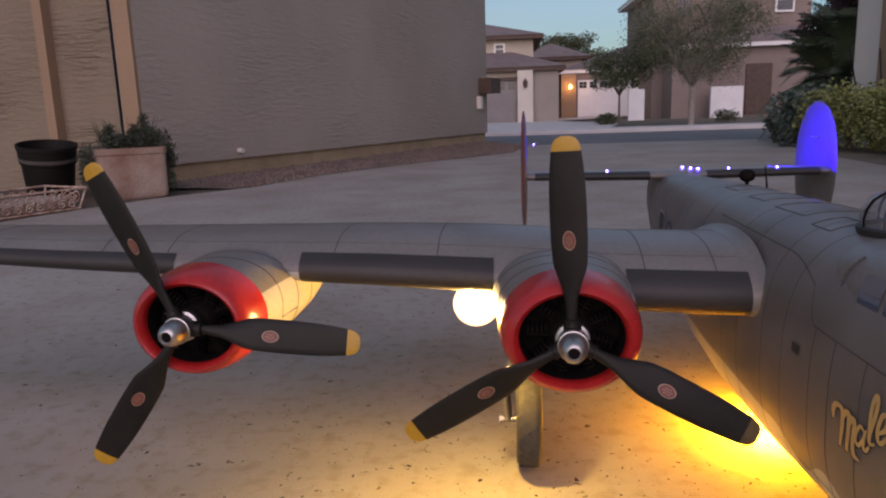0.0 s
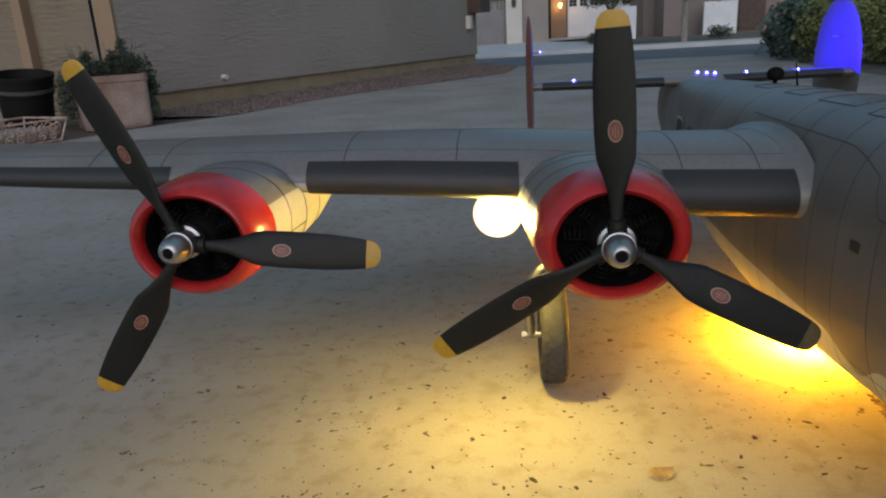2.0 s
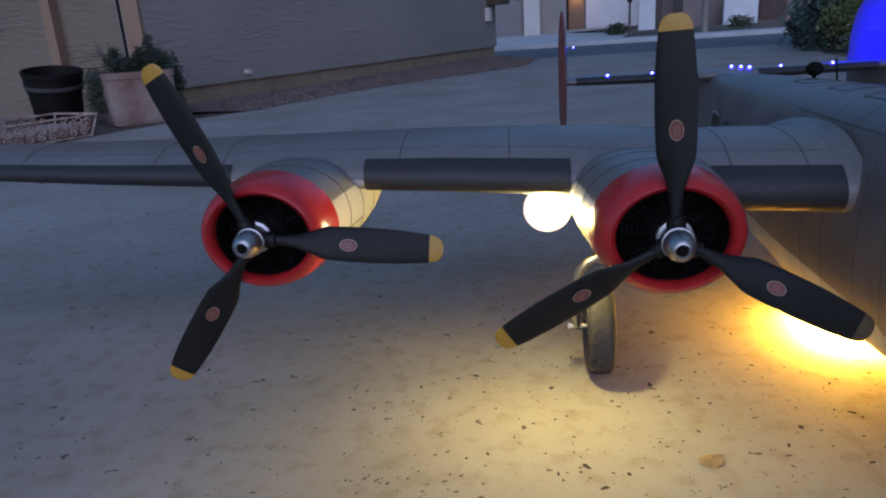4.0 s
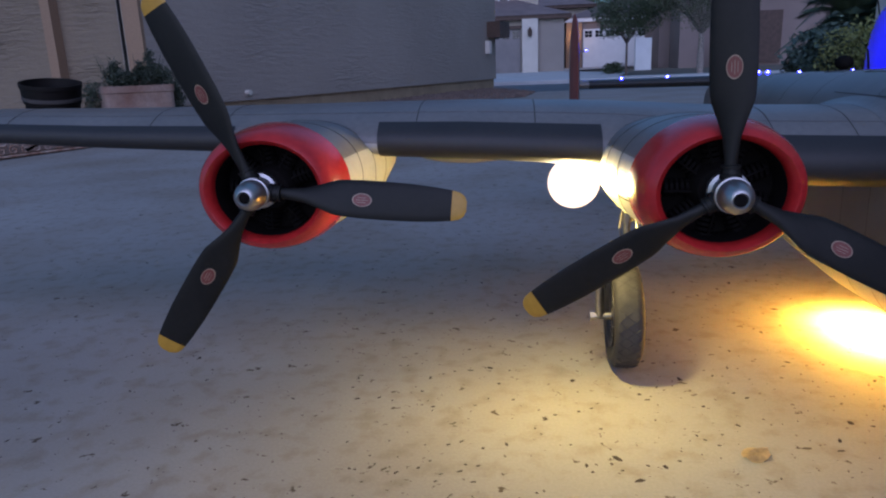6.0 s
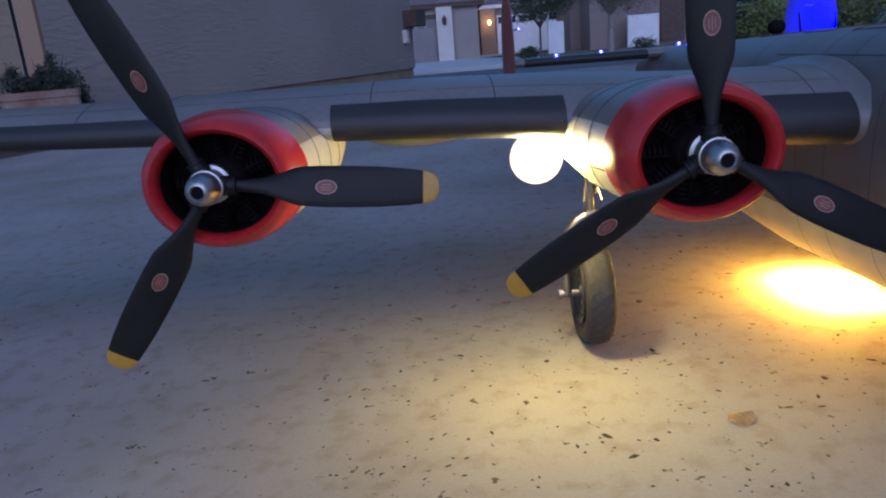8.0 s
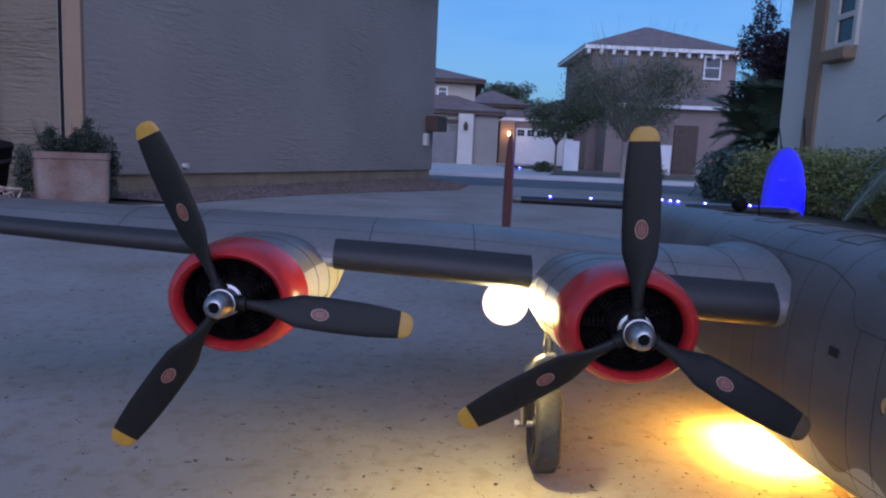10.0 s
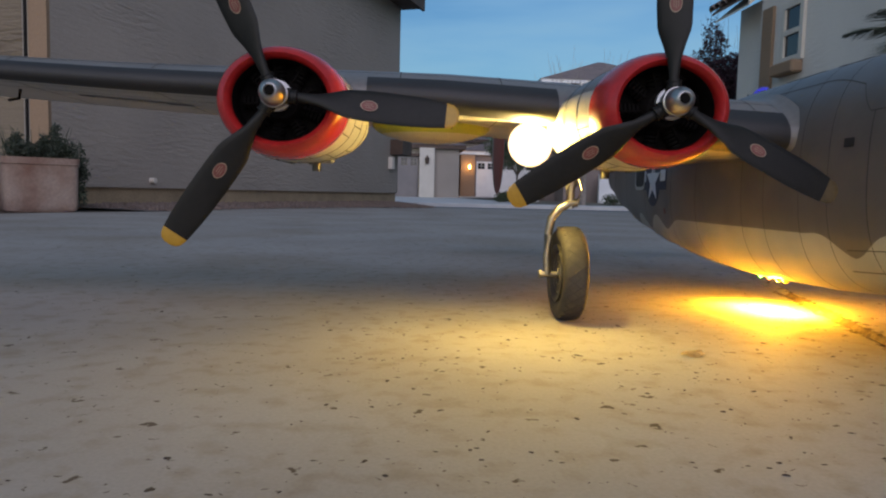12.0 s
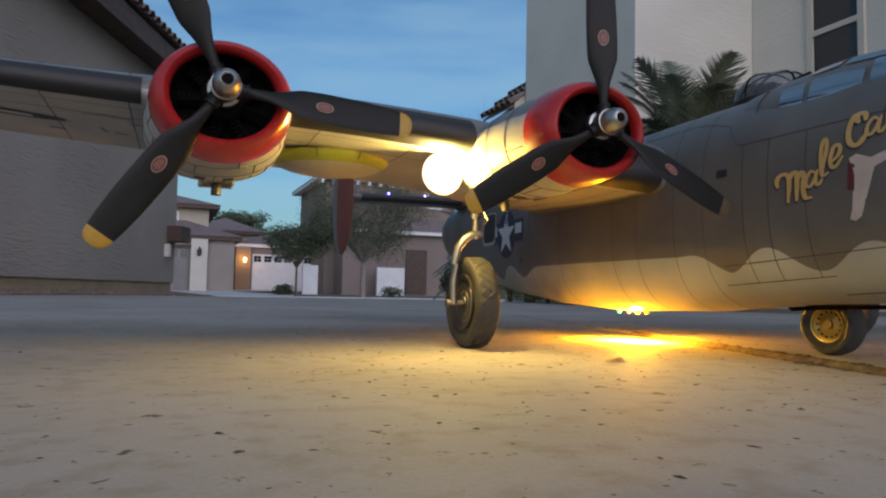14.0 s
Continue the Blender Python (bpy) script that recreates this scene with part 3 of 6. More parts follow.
# wing: (u, leading edge v, z, chord, thickness)
WING = [(-1.68, 0.262, 0.366, 0.16, 0.018), (-1.64, 0.250, 0.364, 0.21, 0.026), (-1.05, 0.214, 0.334, 0.32, 0.049), (-0.60, 0.184, 0.318, 0.40, 0.068), (-0.44, 0.182, 0.308, 0.42, 0.074), (-0.28, 0.182, 0.287, 0.44, 0.088), (-0.05, 0.182, 0.276, 0.46, 0.094)]


def wing_at(u):
    for a, b in zip(WING, WING[1:]):
        if u <= b[0]:
            k = max(0.0, (u - a[0]) / (b[0] - a[0]))
            return [p + (q - p) * k for p, q in zip(a[1:], b[1:])]
    return list(WING[-1][1:])


def airfoil(u, grow=0.0, lo=-1.0, hi=1.0, n=25):
    """Points round the section from the lower to the upper trailing edge; lo and hi cut out a stretch round the leading edge."""
    le, z, c, t = wing_at(u)
    out = []
    for i in range(2 * n + 1):
        s = -1 + i / n
        if s < lo - 1e-6 or s > hi + 1e-6:
            continue
        x = abs(s) ** 1.8
        half = (1 + math.copysign(0.24 if s > 0 else 0.38, s) * min(1, x / 0.15)) * 5 * (0.2969 * x ** 0.5 - 0.126 * x - 0.3516 * x ** 2 + 0.2843 * x ** 3 - 0.1036 * x ** 4) * t + grow
        camber = 0.028 * c * 4 * x * (1 - x) * 0.75
        out.append((u, le + x * c - grow * (1 - x) * 0.7, z - 0.012 * x + camber + math.copysign(half, s) * (0 if abs(s) < 1e-6 else 1)))
    return out


def wing_mesh(side):
    us = [-1.68 + 1.63 * i / 30 for i in range(31)]
    return loft([[(side * -p[0], p[1], p[2]) for p in airfoil(u)] for u in us])


for side, nm in ((-1, "wing"), (1, "wing")):
    w = part(nm, wing_mesh(side), [OLIVE, GREY], plane, "olive wing with a grey underside and black leading edge", True)
    for f in w.data.polygons:
        le, z, c, t = wing_at(-abs(f.center.x))
        x = (f.center.y - le) / c
        if f.center.z < z - 0.012 * x + 0.084 * c * x * (1 - x) and f.normal.z < 0.2:
            f.material_index = 1
    for ua, ub in ((-1.60, -0.885), (-0.705, -0.445), (-0.275, -0.122)):
        rings = [[(side * -p[0], p[1], p[2]) for p in airfoil(ua + (ub - ua) * i / 12, 0.0014, -0.20 if ub < -0.8 else -0.27, 0.18 if ub < -0.8 else 0.23)] for i in range(13)]
        part("leading_edge_boot", loft(rings, cap=False, closed=False), BOOT, w, "black rubber boot", True)
    bm = bmesh.new()
    for s in (0.30, 0.62, -0.36, -0.52):
        a = [[airfoil(-1.6 + 1.48 * i / 20, g, s + d, s + d + 0.001, 1000) for d, g in ((-0.0008, 0.0003), (0.0, 0.0006), (0.0008, 0.0003))] for i in range(21)]
        a = [[(side * -q[0][0], q[0][1], q[0][2]) for q in r if q] for r in a]
        if all(len(r) == 3 for r in a):
            join(bm, loft(a, cap=False, closed=False))
    for u in (-1.45, -1.2, -1.0, -0.9, -0.66, -0.52, -0.25, -0.16):
        rings = [[(side * -p[0], p[1], p[2]) for p in airfoil(u + dd, g)] for dd, g in ((-0.0007, 0.0003), (0, 0.0006), (0.0007, 0.0003))]
        join(bm, loft(rings, cap=False, closed=False))
    tagged(part("panel_seam", bm, LINE, w, "thin dark panel lines"), kind="stuff")

# dark slot in the underside of each outer wing
for side in (-1, 1):
    rows = []
    for i in range(13):
        f = i / 12
        h = 0.045 * math.sin(math.pi * (0.06 + 0.88 * f)) ** 0.6
        u = -1.16 + 0.17 * f
        s0 = -0.66 - 0.04 * f
        rows.append([(side * -q[0], q[1], q[2]) for q in [airfoil(u, 0.0008, s0 + h * (k / 2 - 1) - 0.0005, s0 + h * (k / 2 - 1) + 0.0006, 1000)[0] for k in range(5)]])
    part("wing_slot", loft(rows, cap=False, closed=False), BOOT, plane, "dark slot under the outer wing")


def under_patch(name, side, u0, u1, s0, s1, wide, material, label, grow=0.0007, n=8):
    """A narrow strip on the wing's underside from (u0, s0) to (u1, s1)."""
    rows = []
    for i in range(n + 1):
        u, s = u0 + (u1 - u0) * i / n, s0 + (s1 - s0) * i / n
        rows.append([(side * -q[0], q[1], q[2]) for q in [airfoil(u + du, grow, s + d - 0.0005, s + d + 0.0006, 1000)[0] for du, d in ((-wide * 0.02, -wide), (0.0, 0.0), (wide * 0.02, wide))]])
    part(name, loft(rows, cap=False, closed=False), material, plane, label)


for side in (-1, 1):
    under_patch("slot_door", side, -1.135, -1.03, -0.66, -0.69, 0.020, GREY, "pale flap inside the slot", 0.0012)
    for u in (-0.962, -0.946):
        under_patch("stencil_line", side, u, u + 0.002, -0.50, -0.72, 0.003, MARK_RED, "thin faded red-brown painted line")
    under_patch("stencil_line", side, -0.962, -0.90, -0.545, -0.545, 0.003, MARK_RED, "thin faded red-brown painted line")
    for u, v in ((-0.905, -0.62), (-0.93, -0.80), (-1.02, -0.84)):
        under_patch("stencil_bars", side, u, u + 0.018, v, v, 0.005, LINE, "tiny dark bars of writing", n=2)
    under_patch("fuel_vent", side, -0.948, -0.940, -0.74, -0.80, 0.008, ENGINE, "small dark vent", n=2)

# rounded fillet where the wing meets the body
for side in (-1, 1):
    rings = []
    for u, g in ((-0.124, 0.0003), (-0.116, 0.002), (-0.110, 0.006), (-0.104, 0.011)):
        rings.append([(side * -p[0], p[1], p[2]) for p in airfoil(u, g)])
    part("wing_fillet", loft(rings, cap=False, closed=False), OLIVE, plane, "", True)


NAC_FORE = 0.015
# nacelle sections behind the cowl ring: along, half width, up, down
NAC = [(0.050, 0.0745, 0.0585, 0.0585), (0.092, 0.0800, 0.0615, 0.0630), (0.165, 0.0865, 0.0595, 0.0655), (0.235, 0.0890, 0.0500, 0.0600), (0.315, 0.0840, 0.0380, 0.0460), (0.395, 0.0700, 0.0260, 0.0240), (0.475, 0.0450, 0.0200, -0.0040), (0.535, 0.0120, 0.0160, -0.0100)]


def nac_ring(y, rx, zt, zb, n=48):
    out = []
    for i in range(n):
        w = 2 * math.pi * i / n
        c, s = math.cos(w), math.sin(w)
        out.append((math.copysign(abs(c) ** 0.9, c) * rx, y, math.copysign(abs(s) ** 0.9, s) * (zt if s > 0 else zb)))
    return out


# engines and propellers: (u, cowl front v, hub z, turn of the first blade, outboard)
def engine(u, v, z, turn, side, toe=0.0):
    nac = new("engine_nacelle")
    nac.parent = plane
    nac.empty_display_size = 0.03
    nac.matrix_local = pose(u + 0.001, v - NAC_FORE, z - 0.003)
    tagged(nac, "engine pod with a red cowl ring and grey body")
    # cowl ring: a rolled lip, wider than high
    prof = [(0.0575, 0.018), (0.0572, 0.008), (0.0590, 0.002), (0.0635, -0.0015), (0.0690, 0.002), (0.0740, 0.010), (0.0775, 0.023), (0.0797, 0.040), (0.0802, 0.054), (0.0775, 0.055), (0.0620, 0.030)]
    part("cowl_ring", lathe(prof + prof[:1], 56, "Y", 0.965, 0.82, False), RED, nac, "glossy red cowl ring", True)
    # body behind it
    rings = [nac_ring(*row) for row in NAC]
    body = part("nacelle_body", loft(rings), [OLIVE, GREY], nac, "olive pod with a grey lower half", True)
    for f in body.data.polygons:
        if f.center.z < 0.022 and f.center.y > 0.06:
            f.material_index = 1
    bm = bmesh.new()
    for y in (0.100, 0.150, 0.205):
        a, b, c = lerp_table(NAC, y)
        join(bm, loft([nac_ring(y - 0.0006, a + 0.0004, b + 0.0004, c + 0.0004), nac_ring(y, a + 0.0009, b + 0.0009, c + 0.0009), nac_ring(y + 0.0006, a + 0.0004, b + 0.0004, c + 0.0004)], cap=False))
    for k in range(11):
        w = math.pi * (1.08 + 0.84 * k / 10)
        y0, y1 = ((0.062, 0.100), (0.100, 0.150), (0.150, 0.205))[k % 3]
        pts = []
        for i in range(5):
            y = y0 + (y1 - y0) * i / 4
            a, b, c = lerp_table(NAC, y)
            pts.append((-abs(math.cos(w)) ** 0.9 * a if math.cos(w) < 0 else abs(math.cos(w)) ** 0.9 * a, y, -abs(math.sin(w)) ** 0.9 * c))
        join(bm, tube(pts, 0.0008, 5))
    tagged(part("panel_seam", bm, LINE, nac, "dark seams"), kind="stuff")
    # engine face: case, ring of cylinders with fins
    bm = lathe([(0.0, 0.018), (0.020, 0.019), (0.024, 0.026), (0.026, 0.040)], 24)
    join(bm, lathe([(0.0580, 0.012), (0.0572, 0.014), (0.056, 0.047), (0.0005, 0.0488)], 40, "Y", 0.963, 0.808, False))
    part("engine_case", bm, ENGINE, nac, "", True)
    for i in range(9):
        w = 2 * math.pi * (i + 0.5) / 9
        bm = bmesh.new()
        for k in range(5):
            r = 0.026 + k * 0.0048
            m = Matrix.Rotation(-w, 4, "Y") @ Matrix.Translation((r, 0.040, 0)) @ Matrix.Rotation(radians(90), 4, "Y")
            cyl = bmesh.new()
            bmesh.ops.create_cone(cyl, cap_ends=True, segments=10, radius1=0.0085, radius2=0.0085, depth=0.0030)
            join(bm, cyl, m)
        join(bm, tube([(math.cos(w + 0.1) * 0.018, 0.026, math.sin(w + 0.1) * 0.018), (math.cos(w + 0.06) * 0.048, 0.032, math.sin(w + 0.06) * 0.045)], 0.0012, 6))
        part("cylinder", bm, ENGINE, nac)
    # exhaust drum below the pod, in a small open housing
    bm = bmesh.new()
    for x0, x1 in ((-0.024, -0.019), (0.019, 0.024)):
        box(bm, x0, -0.014, -0.002, x1, 0.030, 0.014, 0.0015)
    box(bm, -0.024, 0.022, -0.002, 0.024, 0.030, 0.014, 0.0015)
    box(bm, -0.0235, -0.012, 0.004, 0.0235, 0.026, 0.010, 0.001)
    hs = part("exhaust_housing", bm, [GREY], nac, "open grey housing round the exhaust drum")
    hs.location = (0.008, 0.277, -0.057)
    for k in range(4):
        bm = bmesh.new()
        a = -1.57 + (k - 1.5) * 0.42
        box(bm, -0.007, -0.010, -0.0012, 0.007, 0.010, 0.0012, 0.0004, Matrix.Translation((math.cos(a) * 0.0850, 0.178, math.sin(a) * 0.0655)) @ Matrix.Rotation(-a - 1.57, 4, "Y"))
        part("cooling_slot", bm, LINE, nac, "small dark slot")
    bm = lathe([(0.0, -0.012), (0.007, -0.012), (0.007, 0.004), (0.013, 0.006), (0.013, 0.014), (0.0, 0.014)], 20, "Z")
    join(bm, lathe([(0.018, 0.010), (0.020, 0.016), (0.018, 0.022)], 20, "Z"))
    ex = part("exhaust", bm, DARK_STEEL, nac, "small dark metal exhaust drum", True)
    ex.location = (0.008, 0.277, -0.061)
    # propeller
    prop = new("propeller")
    prop.parent = plane
    prop.empty_display_size = 0.03
    prop.matrix_local = pose(u, v - 0.026, z, 0, 0, toe)
    tagged(prop, "three-bladed black propeller with yellow tips")
    bm = lathe([(0.0, -0.0330), (0.0058, -0.0330), (0.0062, -0.0362), (0.0076, -0.0374), (0.0100, -0.0366), (0.0138, -0.0322), (0.0162, -0.0250), (0.0168, -0.0140), (0.0182, -0.0135), (0.0182, -0.0095), (0.0166, -0.0090), (0.0170, 0.004), (0.0205, 0.0055), (0.0205, 0.013), (0.0, 0.013)], 32)
    bmesh.ops.scale(bm, vec=(0.86, 1, 0.86), verts=bm.verts)
    part("hub", bm, SILVER, prop, "polished metal hub", True)
    bm = lathe([(0.0, -0.0335), (0.0060, -0.0335), (0.0060, -0.0362), (0.0, -0.0362)], 20)
    part("hub_cap", bm, ENGINE, prop, "dark bore of the hub")
    for i in range(3):
        a = radians(turn + 120 * i)
        m = Matrix.Rotation(-a, 4, "Y")
        rings = []
        reach = 1.03
        for r, c, th, tw in ((0.014, 0.013, 0.011, 62), (0.028, 0.0145, 0.010, 58), (0.046, 0.0205, 0.0085, 49), (0.060, 0.0310, 0.0070, 42), (0.074, 0.0412, 0.0060, 35), (0.080, 0.0432, 0.0057, 33), (0.100, 0.0440, 0.0051, 29), (0.125, 0.0432, 0.0046, 26), (0.150, 0.0412, 0.0040, 23), (0.172, 0.0372, 0.0034, 21),
                             (0.1865, 0.0332, 0.003, 20), (0.1868, 0.0331, 0.003, 20), (0.194, 0.0292, 0.0027, 19), (0.1985, 0.0215, 0.0022, 19), (0.2005, 0.0105, 0.0012, 19)):
            ring = []
            for k in range(14):
                w = 2 * math.pi * k / 14
                x, y = math.cos(w) * c * 0.44, math.sin(w) * th / 2
                cw, sw = math.cos(radians(tw)), math.sin(radians(tw))
                ring.append((r * reach, (x * sw) * 0.62 + y * cw, x * cw * 1.06 - y * sw))
            rings.append(ring)
        bl = loft(rings)
        bmesh.ops.transform(bl, matrix=m, verts=bl.verts)
        # the third inner blade's tip carries painted shade
        blade = part("blade", bl, [BLACK, TIP_SHADED if toe and i == 2 else YELLOW], prop, "black blade with a yellow tip", True)
        cl = lathe([(0.0080, 0.0115), (0.0092, 0.0125), (0.0092, 0.0165), (0.0080, 0.0170), (0.0076, 0.0215), (0.0084, 0.0220), (0.0084, 0.0240), (0.0, 0.0245)], 18)
        bmesh.ops.transform(cl, matrix=m @ Matrix.Rotation(radians(-90), 4, "Z"), verts=cl.verts)
        part("blade_clamp", cl, BLACK, prop, "black clamp at the blade root", True)
        d = m @ Vector((1, 0, 0))
        for f in blade.data.polygons:
            if f.center.dot(d) > 0.1866 * reach:
                f.material_index = 1
        for nm, r1, mt, y in (("decal", 1.0, DECAL_CREAM, -0.0036), ("decal_face", 0.88, DECAL_RED, -0.0040)):
            bm = bmesh.new()
            vs = [bm.verts.new((0.105 + math.cos(2 * math.pi * k / 24) * 0.0098 * r1, y + 0.36 * math.sin(2 * math.pi * k / 24) * 0.0062 * r1, math.sin(2 * math.pi * k / 24) * 0.0062 * r1)) for k in range(24)]
            bm.faces.new(vs)
            bmesh.ops.transform(bm, matrix=m, verts=bm.verts)
            part(nm, bm, mt, prop, "small dull red maker's oval with a cream edge")
        bm = bmesh.new()
        for z, w in ((-0.0022, 0.0042), (0.0, 0.0058), (0.0022, 0.0042)):
            bm.faces.new([bm.verts.new((0.105 + x, -0.0043 + 0.36 * zz, zz)) for x, zz in ((-w, z - 0.00025), (w, z - 0.00025), (w, z + 0.00025), (-w, z + 0.00025))])
        bmesh.ops.transform(bm, matrix=m, verts=bm.verts)
        part("decal_mark", bm, DECAL_CREAM, prop, "thin cream bars of writing")



engine(-0.7965, 0.062, 0.294, 114.8, -1)
engine(-0.3605, 0.017, 0.2925, 92.2, -1, -3.0)
engine(0.360, 0.017, 0.293, 40, 1)
engine(0.798, 0.062, 0.293, 75, 1)


# wheel well blister under the wing: bare green inside, pale lip
for side in (-1, 1):
    bm = bmesh.new()
    rings = []
    for j in range(9):
        w = radians(90) * j / 8
        rings.append([(side * 0.61 + math.cos(a) * 0.098 * math.cos(w), 0.40 + math.sin(a) * 0.085 * math.cos(w), 0.300 - 0.030 * math.sin(w)) for a in [2 * math.pi * k / 36 for k in range(36)]])
    b = part("wheel_well", loft(rings[:-1]), [LIME, GREY], plane, "wheel well blister, green inside with a pale lip", True)
    for f in b.data.polygons:
        if f.center.z < 0.2815:
            f.material_index = 1
    for a in (-1.95, -1.25):
        part("rib", tube([(side * 0.61 + math.cos(a) * 0.0985 * math.cos(w), 0.40 + math.sin(a) * 0.0857 * math.cos(w), 0.300 - 0.0303 * math.sin(w)) for w in (0.0, 0.12, 0.25, 0.4)], 0.0008, 5), LINE, b)


# landing gear
def main_gear(side):
    g = new("main_gear")
    g.parent = plane
    g.matrix_local = pose(side * 0.40, 0.292, SLAB if side > 0 else 0)
    g.empty_display_size = 0.03
    tagged(g, "single-leg main gear with a treaded black tyre")
    R, F = 0.0712, 0.0755
    rot = Matrix.Rotation(radians(-90), 4, "Z")
    prof = [(0.043, -0.014), (0.050, -0.0168), (0.058, -0.0188), (0.0645, -0.0184), (0.0695, -0.0145), (R, -0.0075), (R, 0.0075), (0.0695, 0.0145), (0.0645, 0.0184), (0.058, 0.0188), (0.050, 0.0168), (0.043, 0.014)]
    bm = lathe(prof, 64)
    bmesh.ops.transform(bm, matrix=Matrix.Translation((0, 0, R)) @ rot, verts=bm.verts)
    part("tyre", bm, TYRE, g, "black rubber tyre with a diamond tread", True)
    bm = bmesh.new()
    for i in range(30):
        for d in (-1, 1):
            a0 = 2 * math.pi * i / 30
            pts = []
            for k in range(7):
                x = -0.015 + 0.030 * k / 6
                a = a0 + d * 2 * math.pi / 40 * 2.0 * k / 6
                r = R - 0.0001 - 0.0018 * (x / 0.016) ** 4
                pts.append((x, math.cos(a) * r, R + math.sin(a) * r))
            join(bm, tube(pts, 0.0006, 4))
    tagged(part("tread", bm, BOOT, g, "diamond tread grooves"), kind="stuff")
    prof = [(0.0, -0.0165), (0.008, -0.0165), (0.010, -0.012), (0.026, -0.010), (0.034, -0.013), (0.040, -0.018), (0.044, -0.0185), (0.044, 0.0185), (0.040, 0.018), (0.034, 0.013), (0.026, 0.010), (0.010, 0.012), (0.0, 0.0165)]
    bm = lathe(prof, 40)
    bmesh.ops.transform(bm, matrix=Matrix.Translation((0, 0, R)) @ rot, verts=bm.verts)
    part("rim", bm, DARK_STEEL, g, "dark metal rim", True)
    for rr in (0.0175, 0.0300):
        bm = lathe([(rr - 0.0012, -0.0130), (rr, -0.0145), (rr + 0.0012, -0.0130), (rr + 0.0012, 0.0130), (rr, 0.0145), (rr - 0.0012, 0.0130)], 36, cap=False)
        bmesh.ops.transform(bm, matrix=Matrix.Translation((0, 0, R)) @ rot, verts=bm.verts)
        part("rim_ring", bm, STEEL, g, "bright ring on the rim", True)
    o = side * 1.0
    bm = tube([(o * 0.031, 0.0, R - 0.002), (o * 0.032, -0.002, R + 0.030), (o * 0.032, -0.004, F + 0.055), (o * 0.028, -0.006, F + 0.080), (o * 0.017, -0.008, F + 0.095), (o * 0.002, -0.008, F + 0.103), (-o * 0.010, -0.008, F + 0.104)], 0.0064, 14)
    part("fork", bm, STEEL, g, "curved grey metal half fork", True)
    bm = tube([(o * 0.000, -0.008, F + 0.095), (o * 0.000, -0.008, F + 0.135)], 0.0052, 14)
    join(bm, tube([(o * 0.0, -0.008, F + 0.130), (o * 0.0, -0.006, F + 0.225)], 0.0066, 16))
    join(bm, tube([(o * 0.0, -0.008, F + 0.128), (o * 0.0, -0.008, F + 0.137)], 0.0088, 16))
    part("oleo_leg", bm, STEEL, g, "grey shock strut", True)
    bm = tube([(o * 0.008, -0.016, F + 0.108), (o * 0.012, -0.030, F + 0.124), (o * 0.006, -0.014, F + 0.150)], 0.0016, 8)
    join(bm, tube([(-o * 0.008, -0.016, F + 0.108), (-o * 0.010, -0.030, F + 0.124), (-o * 0.006, -0.014, F + 0.150)], 0.0014, 8))
    part("torque_link", bm, STEEL, g, "small scissor links", True)
    bm = tube([(o * 0.040, 0, R - 0.002), (o * 0.012, 0, R - 0.002)], 0.0050, 14)
    join(bm, tube([(o * 0.044, 0, R - 0.002), (o * 0.039, 0, R - 0.002)], 0.0072, 6))
    part("axle", bm, STEEL, g, "axle with a hex nut", True)
    bm = tube([(-o * 0.01, 0.01, F + 0.20), (-o * 0.06, 0.05, F + 0.235)], 0.0045, 10)
    part("side_brace", bm, STEEL, g, "", True)


main_gear(-1)
main_gear(1)

nose = new("nose_gear")
nose.parent = plane
nose.matrix_local = pose(0.040, 0.014, SLAB) @ Matrix.Diagonal((0.86, 0.86, 0.86, 1))
tagged(nose, "nose wheel half hidden in its bay, brass-coloured rim")
rot = Matrix.Rotation(radians(90), 4, "Z")
AXLE = Matrix.Translation((0, 0, 0.050)) @ Matrix.Rotation(radians(4), 4, "Z")
for nm, prof, mt, lb in (("tyre", [(0.028, -0.013), (0.033, -0.0185), (0.040, -0.0215), (0.0455, -0.0195), (0.0490, -0.0125), (0.0500, -0.004), (0.0500, 0.004), (0.0490, 0.0125), (0.0455, 0.0195), (0.040, 0.0215), (0.033, 0.0185), (0.028, 0.013)], TYRE, "fat black rubber tyre"),
                         ("rim", [(0, -0.015), (0.0075, -0.015), (0.0085, -0.01), (0.0185, -0.0075), (0.0205, -0.0085), (0.0235, -0.0115), (0.0262, -0.0125), (0.0268, -0.0155), (0.0295, -0.016), (0.03, -0.013), (0.03, 0.013), (0.0295, 0.016), (0.0268, 0.0155), (0.0262, 0.0125), (0.0235, 0.0115), (0.0205, 0.0085), (0.0185, 0.0075), (0.0085, 0.01), (0.0075, 0.015), (0, 0.015)], RIM_YELLOW, "brass-coloured dished rim")):
    bm = lathe(prof, 48, cap=False)
    bmesh.ops.transform(bm, matrix=AXLE @ rot, verts=bm.verts)
    part(nm, bm, mt, nose, lb, True)
bm = bmesh.new()
for i in range(14):
    w = 2 * math.pi * i / 14
    b2 = bmesh.new()
    bmesh.ops.create_cone(b2, cap_ends=True, segments=8, radius1=0.0016, radius2=0.0016, depth=0.003)
    join(bm, b2, AXLE @ Matrix.Translation((-0.0092, math.cos(w) * 0.0208, math.sin(w) * 0.0208)) @ Matrix.Rotation(radians(90), 4, "Y"))
b2 = lathe([(0.0, -0.0165), (0.0042, -0.0165), (0.0042, -0.0145), (0.0, -0.0145)], 16)
part("bolt_ring", bm, ENGINE, nose, "ring of dark holes")
bmesh.ops.transform(b2, matrix=AXLE @ rot, verts=b2.verts)
part("hub_cap", b2, ENGINE, nose, "dark hub centre")
